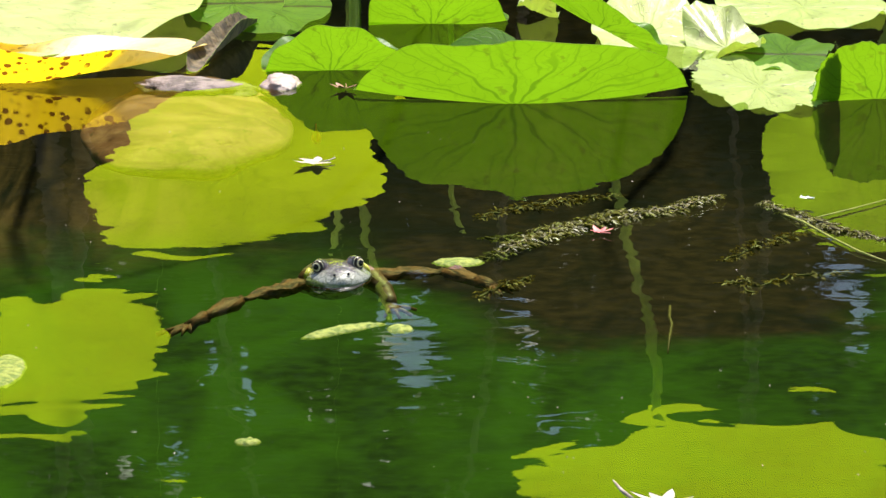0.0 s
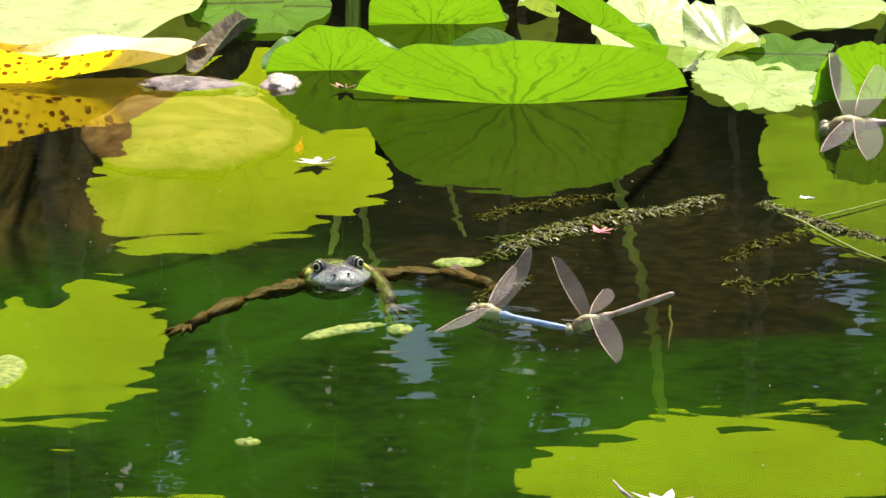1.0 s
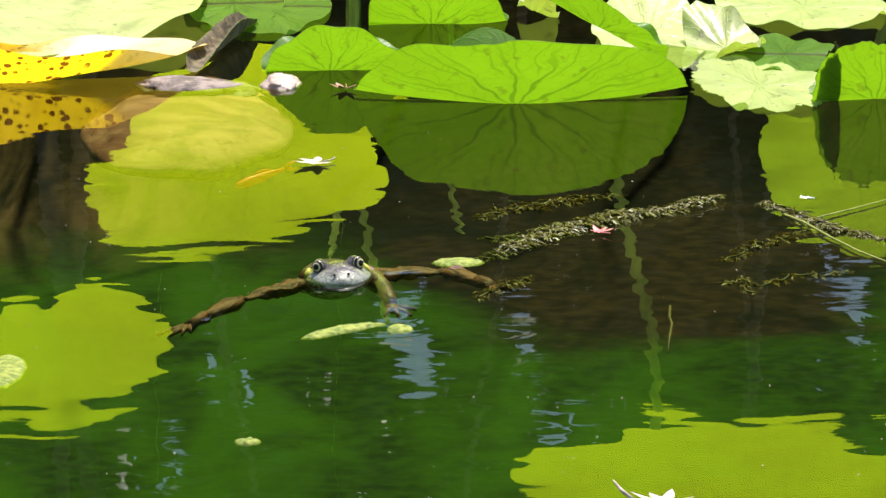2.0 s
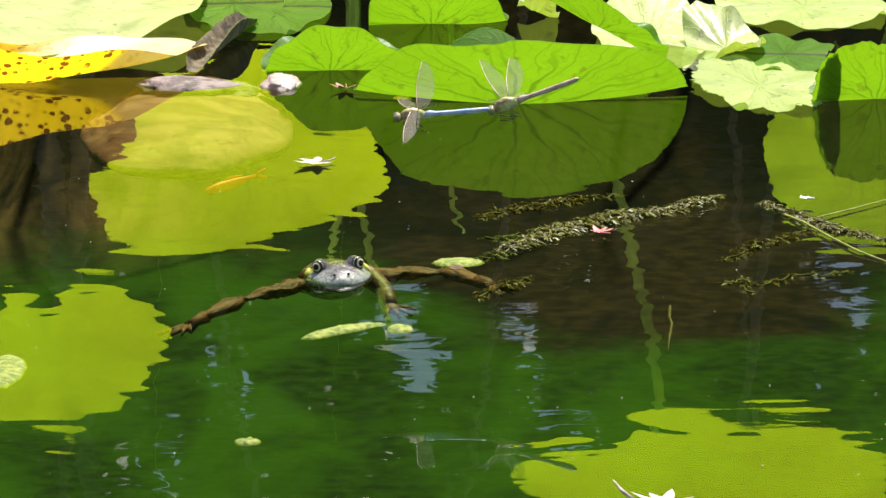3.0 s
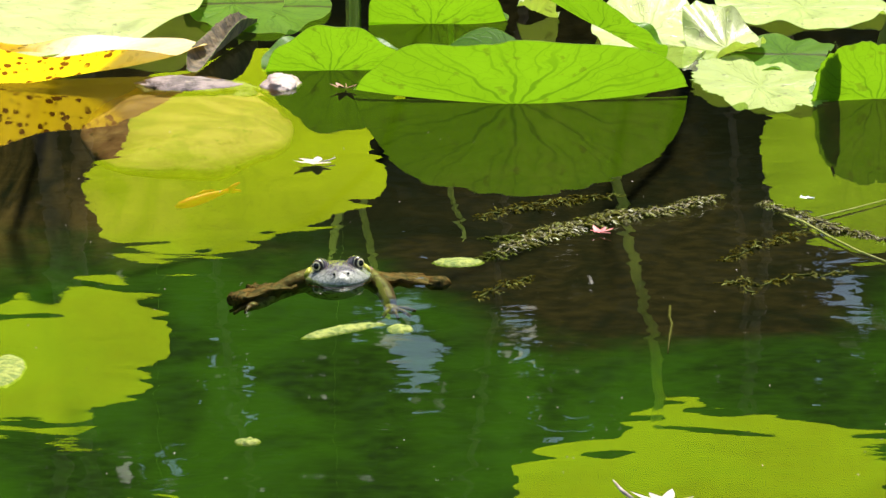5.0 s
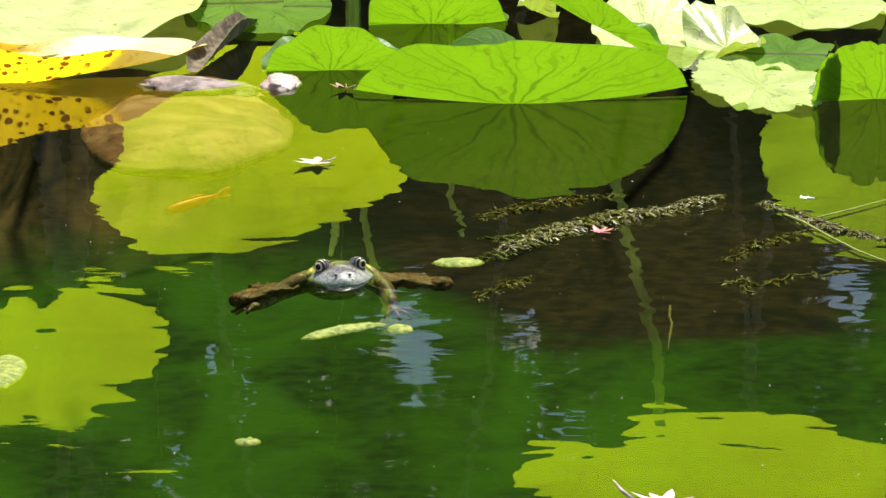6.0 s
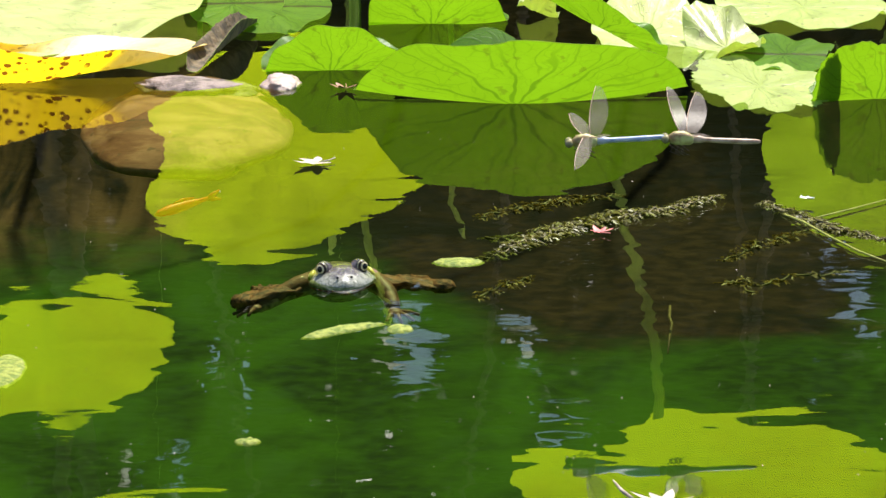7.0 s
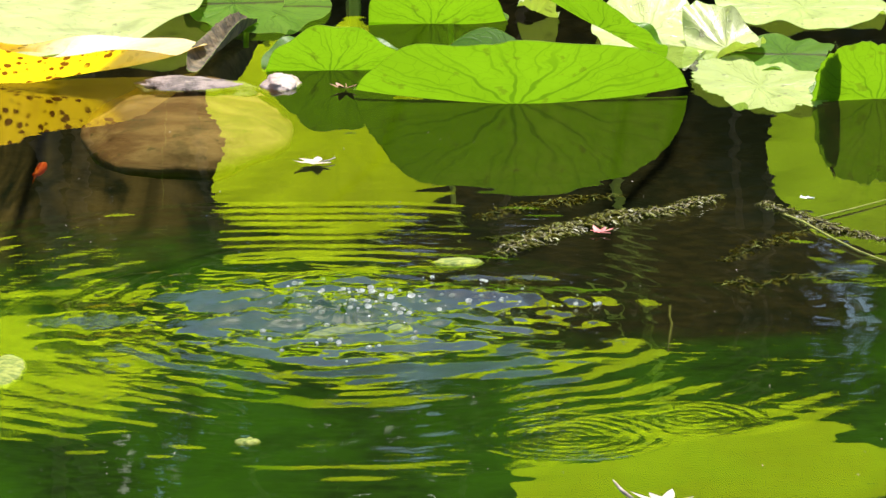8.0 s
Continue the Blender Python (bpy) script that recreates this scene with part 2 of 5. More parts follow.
def eye_material():
    """Frog eye that looks along -y of its own axes: pupil, gold ring, dark iris, pale ring, lid."""
    k = Nodes("frog_eye")
    ob = k.obj()
    y = k.n("SeparateXYZ", {0: k.n("VectorMath", {0: ob}, operation="NORMALIZE").outputs[0]}).outputs[1]
    d = k.math("MULTIPLY", y, -1.0)
    n = k.noise(ob, 900.0, 3.0)
    d = k.math("ADD", d, k.math("MULTIPLY", k.math("SUBTRACT", n, 0.5), 0.03))
    col = k.ramp(d, (0.0, (0.06, 0.052, 0.042)), (0.24, (0.07, 0.060, 0.045)), (0.28, (0.62, 0.60, 0.40)), (0.36, (0.55, 0.50, 0.30)), (0.40, (0.018, 0.014, 0.010)), (0.72, (0.045, 0.030, 0.015)), (0.78, (0.80, 0.72, 0.45)), (0.87, (0.72, 0.62, 0.36)), (0.90, (0.004, 0.004, 0.004)))
    b = k.n("BsdfPrincipled", {"Base Color": col, "Roughness": 0.22, "Specular IOR Level": 0.4, "Coat Weight": 0.12, "Coat Roughness": 0.03})
    return k.out(b.outputs[0])


FROG_EYE = eye_material()
LEAF = leaf_material("lotus_leaf", (0.14, 0.32, 0.02), (0.20, 0.39, 0.006), (0.022, 0.085, 0.004), see=0.58, mark=0.40, fold_dark=0.85)
LEAF_PALE = leaf_material("waxy_leaf", (0.58, 0.63, 0.24), (0.56, 0.72, 0.06), (0.42, 0.50, 0.16), see=0.28, rough=0.40, dirt=0.5, gloss=1.0, lump=6.0)
LEAF_SOFT = leaf_material("soft_green_leaf", (0.48, 0.57, 0.17), (0.52, 0.70, 0.05), (0.36, 0.46, 0.12), see=0.32, rough=0.45, dirt=0.6, gloss=0.7, lump=4.0)
LEAF_OLD = leaf_material("old_yellow_leaf", (0.72, 0.56, 0.06), (1.0, 0.69, 0.010), (0.8, 0.42, 0.01), see=0.88, spots=0.95, spot_col=(0.13, 0.03, 0.004), pale=0.8)
LEAF_HIGH = leaf_material("high_leaf", (0.07, 0.20, 0.012), (0.68, 0.86, 0.012), (0.52, 0.69, 0.010), see=0.92, dirt=0.05)
# high leaf again, with shade put into its dimmer green
LEAF_HIGH_SHADED = leaf_material("high_leaf_shaded", (0.08, 0.20, 0.02), (0.44, 0.66, 0.02), (0.34, 0.54, 0.015), see=0.90, dirt=0.1)
LEAF_DRY = plain("dry_leaf_edge", (0.045, 0.034, 0.018), (0.20, 0.14, 0.075), 90.0, 0.7, 0.8, 0.003)
RIM = leaf_material("leaf_rim", (0.40, 0.60, 0.12), (0.50, 0.72, 0.05), (0.40, 0.60, 0.05), see=0.6, dirt=0.1)
RIM_OLD = leaf_material("old_leaf_rim", (0.80, 0.60, 0.12), (1.0, 0.72, 0.05), (0.80, 0.50, 0.05), see=0.6, dirt=0.4)
STEM = leaf_material("lotus_stem", (0.56, 0.64, 0.28), (0.76, 0.84, 0.36), (0.5, 0.6, 0.2), see=0.85, dirt=0.2)
STONE = stone_material()
STONE_PALE = plain("pale_stone", (0.10, 0.070, 0.066), (0.36, 0.27, 0.25), 70.0, 0.7, 0.9, 0.004)
STONE_PINK = plain("pink_stone", (0.42, 0.30, 0.26), (0.70, 0.56, 0.50), 90.0, 0.6, 0.5, 0.002)
WEED = weed_material("water_weed", 1.05, 1.2)
WEED_SUNK = weed_material("sunken_weed", 1.25, 0.95)
WEED_STEM = plain("weed_stem", (0.07, 0.055, 0.012), (0.16, 0.13, 0.03), 90.0, 0.6)
REED = plain("reed", (0.26, 0.29, 0.03), (0.42, 0.42, 0.08), 90.0, 0.65)
ALGA = plain("floating_algae", (0.15, 0.23, 0.010), (0.42, 0.46, 0.07), 170.0, 0.6, 1.0, 0.003)
MAPLE_PALE = plain("bleached_maple", (0.44, 0.33, 0.28), (0.62, 0.52, 0.44), 120.0, 0.6)
MAPLE_PINK = plain("pink_maple", (0.72, 0.12, 0.13), (0.80, 0.24, 0.22), 120.0, 0.5)
FISH = leaf_material("goldfish_scale", (1.0, 0.10, 0.002), (1.0, 0.10, 0.002), (0.9, 0.09, 0.01), see=0.4, dirt=0.0)
WATER = water_material("pond_water")
RIPPLE = water_material("ruffled_water", long=0.6, fine=0.15, steep=0.0013, tint=(0.97, 0.98, 0.95), extra=0.0)
RIPPLE_MID = water_material("churned_water", long=0.6, fine=0.15, steep=0.0012, tint=(0.90, 0.93, 0.86), extra=0.03)
RIPPLE_CORE = water_material("broken_water", long=0.6, fine=0.15, steep=0.0007, tint=(0.80, 0.85, 0.72), extra=0.13)
DROP = glass_material("water_drop", (1, 1, 1), 0.02, 0.92)
FOAM = foam_material()
BED = bed_material()
PALE_BARK = plain("pale_bark", (0.16, 0.10, 0.06), (0.34, 0.24, 0.16), 20.0, 0.9)
BARK = plain("tree_bark", (0.05, 0.04, 0.03), (0.11, 0.085, 0.06), 9.0, 0.9, 0.9, 0.02)
CROWN = leaf_material("tree_leaf", (0.042, 0.047, 0.023), (0.035, 0.043, 0.012), (0.028, 0.036, 0.012), see=0.25)
FROG_BACK = skin_material("frog_back", (0.085, 0.075, 0.045), (0.74, 0.60, 0.50), (0.30, 0.21, 0.16), 55.0, 0.004, 0.006)
FROG_HEAD = skin_material("frog_head", (0.115, 0.085, 0.085), (0.40, 0.40, 0.33), (0.22, 0.23, 0.17), 110.0, 0.0088, 0.0030, 0.26, 0.5)
FROG_LEG = leg_material()
FROG_PALE = skin_material("frog_pale", (0.20, 0.09, 0.052), (0.60, 0.42, 0.33), (0.25, 0.17, 0.13), 60.0, -0.002, 0.004, 0.55, 0.08)
PALATE = plain("frog_palate", (0.58, 0.44, 0.48), (0.80, 0.68, 0.68), 90.0, 0.22, 0.25, 0.001)
THROAT = plain("frog_throat", (0.45, 0.11, 0.02), (0.58, 0.18, 0.04), 90.0, 0.25)
CHIN = leaf_material("frog_chin", (0.30, 0.29, 0.19), (0.75, 0.25, 0.05), (0.3, 0.2, 0.08), see=0.45, dirt=0.1)
TONGUE = plain("frog_tongue", (0.72, 0.38, 0.30), (0.80, 0.48, 0.38), 90.0, 0.25)
EYE_BLACK = plain("eye_black", (0.004, 0.004, 0.004), (0.008, 0.007, 0.006), 200.0, 0.05)
EAR = plain("frog_ear", (0.40, 0.42, 0.02), (0.58, 0.56, 0.05), 200.0, 0.45)
WING = wing_material()
FLY_GREEN = plain("green_thorax", (0.36, 0.22, 0.10), (0.66, 0.66, 0.28), 130.0, 0.4)
FLY_BLUE = plain("blue_abdomen", (0.32, 0.42, 0.70), (0.55, 0.62, 0.82), 120.0, 0.35)
FLY_BROWN = plain("brown_abdomen", (0.42, 0.26, 0.18), (0.66, 0.50, 0.38), 120.0, 0.4)
FLY_DARK = plain("dark_insect", (0.05, 0.035, 0.03), (0.10, 0.07, 0.05), 200.0, 0.4)
FLY_EYE = plain("insect_eye", (0.22, 0.20, 0.10), (0.34, 0.32, 0.16), 200.0, 0.15)


# ---------------------------------------------------------------- mesh helpers
def finish(name, bm, mats, smooth=True):
    me = bpy.data.meshes.new(name)
    bm.to_mesh(me)
    bm.free()
    for m in mats if isinstance(mats, (list, tuple)) else [mats]:
        me.materials.append(m)
    if smooth:
        for p in me.polygons:
            p.use_smooth = True
    return me


def part(name, bm, mats, parent=None, label="", at=None):
    ob = new(name, finish(name, bm, mats))
    if parent is not None:
        ob.parent = parent
    if at is not None:
        ob.matrix_basis = at
    return tagged(ob, label)


def empty(name, at):
    ob = new(name)
    ob.matrix_basis = at
    ob.empty_display_size = 0.02
    return ob


def tube(bm, pts, sizes, n=12, up=(0, 0, 1), flat_low=1.0, mat=0, low_mat=None):
    """Skin through points: sizes are (half width, half height) at each; flat_low squashes the underside."""
    pts = [Vector(p) for p in pts]
    sizes = [s if isinstance(s, (tuple, list)) else (s, s) for s in sizes]
    rings, up = [], Vector(up)
    for i, c in enumerate(pts):
        t = (pts[min(i + 1, len(pts) - 1)] - pts[max(i - 1, 0)]).normalized()
        side = t.cross(up)
        if side.length < 1e-3:
            side = t.cross(Vector((1, 0, 0)))
        side.normalize()
        top = side.cross(t)
        w, h = sizes[i]
        ring = []
        for j in range(n):
            a = 2 * math.pi * j / n
            s = math.sin(a)
            ring.append(bm.verts.new(c + side * (w * math.cos(a)) + top * (h * s * (1.0 if s > 0 else flat_low))))
        rings.append(ring)
    for r0, r1 in zip(rings, rings[1:]):
        for j in range(n):
            f = bm.faces.new((r0[j], r0[(j + 1) % n], r1[(j + 1) % n], r1[j]))
            f.material_index = low_mat if low_mat is not None and j >= n // 2 else mat
    for ring, c, flip in ((rings[0], pts[0], True), (rings[-1], pts[-1], False)):
        v = bm.verts.new(c)
        for j in range(n):
            a, b = ring[j], ring[(j + 1) % n]
            f = bm.faces.new((b, a, v) if flip else (a, b, v))
            f.material_index = mat
    return rings


def ball(bm, c, r, n=12, m=8, mat=0, squash=(1, 1, 1)):
    c = Vector(c)

    def at(lat, lon):
        return bm.verts.new((c.x + r * squash[0] * math.sin(lat) * math.cos(lon), c.y + r * squash[1] * math.sin(lat) * math.sin(lon), c.z + r * squash[2] * math.cos(lat)))

    top, low = at(0, 0), at(math.pi, 0)
    rings = [[at(math.pi * i / m, 2 * math.pi * j / n) for j in range(n)] for i in range(1, m)]
    for j in range(n):
        k = (j + 1) % n
        made = [bm.faces.new((top, rings[0][j], rings[0][k])), bm.faces.new((low, rings[-1][k], rings[-1][j]))]
        made += [bm.faces.new((r0[j], r1[j], r1[k], r0[k])) for r0, r1 in zip(rings, rings[1:])]
        for f in made:
            f.material_index = mat


def leaf_bm(a, b, near=0.0, far=0.0, start=0.1, ramp=0.3, keel=0.0, wave=0.004, waves=5, seed=0, notch=None, ragged=0.0,
            keel_lift=0.0, bead=0.0002, rings=16, spokes=120, dish=0.0, far_size=1.0, taper=0.0, twist=0.0, slit=0.0, square=2.0, hump=None, lobes=()):
    """A round leaf, half sizes a by b, folded along its x axis: the near half (towards -y) rises by near degrees, the far one by far."""
    rng = random.Random(seed)
    ph = [rng.uniform(0, 6.28) for _ in range(8)]

    def rim(th):
        r = 1.0 + 0.018 * math.sin(3 * th + ph[0]) + 0.012 * math.sin(7 * th + ph[1]) + ragged * (
            0.5 * noise.noise((math.cos(th) * 6 + seed, math.sin(th) * 6, 2.0)) + 0.5 * noise.noise((math.cos(th) * 22, math.sin(th) * 22 + seed, 5.0)))
        r += sum(c * math.cos(k * th) + s * math.sin(k * th) for k, c, s in lobes)
        if notch:
            d = (th - notch[0] + math.pi) % (2 * math.pi) - math.pi
            r -= notch[1] * math.exp(-(d / notch[2]) ** 2)
        if slit:
            d = (th - 1.2 + math.pi) % (2 * math.pi) - math.pi
            r -= slit * math.exp(-(d / 0.05) ** 2)
        return r

    def across(v, top):
        """Way along a flap: (forward, up) at flat distance v."""
        y = z = 0.0
        for i in range(12):
            t = v * (i + 0.5) / 12
            q = min(1.0, max(0.0, (t / b - start) / ramp))
            ang = radians(top) * q * q * (3 - 2 * q)
            y += math.cos(ang) * v / 12
            z += math.sin(ang) * v / 12
        return y, z

    bm = bmesh.new()
    rim_bm = bmesh.new()
    uvl = bm.loops.layers.uv.new("flat")
    flat = {}

    def place(rho, th):
        R = rim(th) * rho * (abs(math.cos(th)) ** square + abs(math.sin(th)) ** square) ** (-1 / square)
        u, v = math.cos(th) * R, math.sin(th) * R
        size = b * (far_size if v > 0 else 1.0) * (1.0 - taper * u)
        if hump and v > 0:
            size *= 0.35 + 0.65 * math.exp(-((u - hump[0]) / hump[1]) ** 2)
        L = abs(v) * size
        y, z = across(L, far if v > 0 else near)
        y = y if v > 0 else -y
        z += wave * rho ** 3 * math.sin(waves * th + ph[2]) + 0.4 * wave * rho ** 4 * math.sin((2 * waves + 3) * th + ph[3])
        z += dish * rho * rho + keel_lift * u * u + 0.0015 * rho * math.sin(9 * th + ph[4])
        y += keel * u * u + twist * u
        vert = bm.verts.new((a * u, y, z))
        flat[vert] = (u, v)
        return vert

    grid = [[place(i / rings, 2 * math.pi * j / spokes) for j in range(spokes)] for i in range(1, rings + 1)]
    mid = place(0.0, 0.0)

    def face(vs, mat=0):
        f = bm.faces.new(vs)
        f.material_index = mat
        for lp in f.loops:
            lp[uvl].uv = flat[lp.vert]

    for j in range(spokes):
        face((mid, grid[0][j], grid[0][(j + 1) % spokes]))
        for r0, r1 in zip(grid, grid[1:]):
            face((r0[j], r1[j], r1[(j + 1) % spokes], r0[(j + 1) % spokes]))
    if bead:
        edge = grid[-1]
        prev = first = None
        for j in range(spokes):
            c = edge[j].co
            o = Vector((c.x, c.y, 0)).normalized()
            ring = []
            for q in range(4):
                an = math.pi / 2 * q
                ring.append(rim_bm.verts.new(c + o * (bead * math.cos(an)) + Vector((0, 0, bead * math.sin(an)))))
            if prev:
                for q in range(4):
                    rim_bm.faces.new((prev[q], ring[q], ring[(q + 1) % 4], prev[(q + 1) % 4]))
            else:
                first = ring
            prev = ring
        for q in range(4):
            rim_bm.faces.new((prev[q], first[q], first[(q + 1) % 4], prev[(q + 1) % 4]))
    return bm, rim_bm


def leaf(name, at, mat, label, group="lotus leaves", stem=None, category="leaf", stem_r=0.0052, **shape):
    """A leaf with blade and, where it shows, its stalk down into the pond."""
    root = tagged(empty(name, at), label, category, group)
    blade, rim = leaf_bm(**shape)
    part("blade", blade, mat, root)
    part("rim", rim, RIM_OLD if mat is LEAF_OLD else RIM, root, "thin pale leaf rim")
    if stem:
        bm = bmesh.new()
        inv = at.inverted()
        pts = [inv @ Vector(p) for p in stem]
        fine = []
        for i in range(len(pts) - 1):
            for q in range(5):
                t = q / 5
                fine.append(pts[i].lerp(pts[i + 1], t))
        fine.append(pts[-1])
        tube(bm, fine, [stem_r] * len(fine), 10, up=(0, 1, 0))
        part("stalk", bm, STEM, root)
    return root


# ---------------------------------------------------------------- pond and banks
def build_ground():
    """One sheet: pond bed, banks and the land beyond."""
    def steps(lo, hi):
        far = [-220, -90, -40, -20, -12]
        xs = far + [lo + (hi - lo) * i / 60 for i in range(61)] + [-f for f in reversed(far)]
        return xs

    xs, ys = steps(-9, 9), steps(-7, 7)
    bm = bmesh.new()
    rows = []
    for y in ys:
        row = []
        for x in xs:
            edge = max(abs(x) - 7.0, y - 5.1, -y - 3.2)
            q = min(1.0, max(0.0, (edge + 0.6) / 1.2))
            z = -0.90 + 1.2 * q * q * (3 - 2 * q)
            z += 0.012 * noise.noise((x * 1.7, y * 1.7, 0)) + 0.12 * q * noise.noise((x * 0.3, y * 0.3, 4))
            row.append(bm.verts.new((x, y, z)))
        rows.append(row)
    for r0, r1 in zip(rows, rows[1:]):
        for i in range(len(xs) - 1):
            bm.faces.new((r0[i], r0[i + 1], r1[i + 1], r1[i]))
    return tagged(part("ground", bm, BED), "dark mud pond bed with green algae, rising to grassy banks", "ground", kind="structure")


def build_water():
    bm = bmesh.new()
    vs = [bm.verts.new(p) for p in ((-9, -5, 0), (9, -5, 0), (9, 6.5, 0), (-9, 6.5, 0))]
    bm.faces.new(vs)
    return tagged(part("water", bm, WATER), "still dark green pond water with small ripples", "water", kind="structure")


ground = build_ground()
water = build_water()


# ---------------------------------------------------------------- trees on the far bank, and unseen ones added round the rest
def tree(x, y, height, spread, seed, leaves=2800):
    rng = random.Random(seed)
    root = tagged(empty("tree", pose(x, y, 0.2)), "dark leafy tree on the pond bank, out of direct view", "tree", "trees on the bank")
    bm = bmesh.new()
    lean = rng.uniform(-0.25, 0.25)
    trunk = [(lean * t * t * 2, 0, -0.3 + height * 0.75 * t) for t in (0, 0.25, 0.5, 0.75, 1.0)]
    tube(bm, trunk, [0.16, 0.13, 0.11, 0.08, 0.04], 10, up=(0, 1, 0))
    tips = []
    for i in range(11):
        t = rng.uniform(0.6, 0.95)
        a = rng.uniform(0, 6.28)
        base = Vector((lean * t * t * 2, 0, height * 0.75 * t - 0.3))
        end = base + Vector((math.cos(a) * spread * rng.uniform(0.5, 0.9), math.sin(a) * spread * 0.7, rng.uniform(0.2, 0.9)))
        mid = base.lerp(end, 0.5) + Vector((0, 0, 0.15))
        tube(bm, [base, mid, end], [0.05, 0.035, 0.012], 6, up=(0, 1, 0.1))
        tips += [mid, end]
    part("trunk", bm, BARK, root)
    bm = bmesh.new()
    uvl = bm.loops.layers.uv.new("flat")
    clumps = [(t, rng.uniform(0.35, 0.75)) for t in tips] + [(Vector((rng.uniform(-1, 1) * spread, rng.uniform(-0.6, 0.6) * spread, height * rng.uniform(0.5, 1.0))), rng.uniform(0.4, 0.8)) for _ in range(22)]
    for _ in range(leaves):
        c, r = rng.choice(clumps)
        d = Vector((rng.gauss(0, 1), rng.gauss(0, 1), rng.gauss(0, 0.8)))
        p = c + d.normalized() * r * rng.random() ** 0.5
        s = rng.uniform(0.06, 0.13)
        q = Euler((rng.uniform(-0.9, 0.9), rng.uniform(-0.9, 0.9), rng.uniform(0, 6.28))).to_matrix()
        vs = [bm.verts.new(p + q @ Vector(o)) for o in ((-s, 0, 0), (0, -s * 0.45, 0.01), (s, 0, 0), (0, s * 0.45, 0.01))]
        f = bm.faces.new(vs)
        for lp, uv in zip(f.loops, ((0.1, 0), (0.5, -0.3), (0.9, 0), (0.5, 0.3))):
            lp[uvl].uv = uv
    part("crown", bm, CROWN, root)
    return root


for i, (tx, ty, th, ts) in enumerate([(-4.2, 8.8, 4.3, 1.5), (-2.7, 8.8, 4.0, 1.2), (2.9, 9.2, 4.2, 1.3), (4.1, 8.8, 4.4, 1.5), (5.8, 8.8, 4.3, 1.6), (-6.2, 8.9, 4.5, 1.6)]):
    tree(tx, ty, th, ts, 40 + i)
# unseen trees behind and beside the camera, added to block blue sky light
for i, (tx, ty, th, ts) in enumerate([(-5.2, -6.4, 5.0, 1.9), (-2.2, -7.2, 5.4, 2.0), (0.9, -6.8, 5.2, 2.0), (3.8, -6.6, 5.2, 2.0), (8.6, -3.0, 5.2, 2.0), (-8.8, -2.6, 5.0, 2.0), (8.9, 1.4, 5.0, 2.0), (-8.7, 1.8, 5.2, 2.0)]):
    tree(tx, ty, th, ts, 70 + i)


def shrubs(seed=77, count=44000):
    """Dense shrubs along the far bank, with a few gaps to the sky."""
    rng = random.Random(seed)
    bm = bmesh.new()
    uvl = bm.loops.layers.uv.new("flat")
    gaps = [(-0.05, 1.53, 0.075, 0.15), (-0.16, 1.47, 0.05, 0.06), (0.157, 1.435, 0.08, 0.06), (-0.606, 1.80, 0.034, 0.25), (-0.548, 1.72, 0.034, 0.22), (-0.425, 1.54, 0.090, 0.15), (0.86, 1.42, 0.06, 0.11), (0.26, 1.66, 0.13, 0.10), (-0.130, 1.415, 0.12, 0.08), (0.166, 1.447, 0.07, 0.08), (0.81, 1.395, 0.08, 0.09), (0.760, 1.339, 0.030, 0.050), (0.812, 1.407, 0.036, 0.070), (0.864, 1.475, 0.050, 0.070)]
    for _ in range(count):
        x = rng.uniform(-3.2, 3.2)
        y = rng.uniform(6.3, 7.1)
        z = 0.15 + 2.25 * rng.random() * (0.94 + 0.08 * noise.noise((x * 0.9, 3.0, 0)))
        if any(((x - gx * 1.06) / gw) ** 2 + ((z - gz * 1.09) / gh) ** 2 < 1.0 + 0.8 * noise.noise((x * 30, z * 12, 1)) for gx, gz, gw, gh in gaps) and rng.random() > 0.035:
            continue
        s = rng.uniform(0.05, 0.09)
        q = Euler((rng.uniform(0.4, 1.6), rng.uniform(-0.7, 0.7), rng.uniform(-0.9, 0.9))).to_matrix()
        p = Vector((x, y, z))
        f = bm.faces.new([bm.verts.new(p + q @ Vector(o)) for o in ((-s, 0, 0), (0, -s * 0.5, 0.008), (s, 0, 0), (0, s * 0.5, 0.008))])
        for lp, uv in zip(f.loops, ((0.1, 0), (0.5, -0.3), (0.9, 0), (0.5, 0.3))):
            lp[uvl].uv = uv
    return tagged(part("bank_shrubs", bm, CROWN), "dense dark green shrubs on the far bank", "shrubs", kind="stuff")


shrubs()


def sapling(x, y, lean, r):
    bm = bmesh.new()
    tube(bm, [(lean * t * t, 0, 2.6 * t) for t in (0, 0.15, 0.3, 0.5, 0.75, 1.0)], [r, r * 0.9, r * 0.85, r * 0.7, r * 0.5, r * 0.2], 10, up=(0, 1, 0))
    trunk = tagged(part("sapling", bm, PALE_BARK, at=pose(x, y, 0.1)), "thin pale sapling trunk on the bank", "tree", "saplings on the bank")
    return trunk


sapling(-0.78, 5.55, 0.3, 0.030)
sapling(-0.66, 5.62, -0.2, 0.022)
sapling(0.52, 5.58, 0.25, 0.009)
sapling(-0.51, 7.25, 0.07, 0.050)
sapling(0.17, 5.50, -0.35, 0.010)
sapling(0.66, 5.52, -0.3, 0.013)
sapling(-0.50, 5.46, 0.4, 0.011)

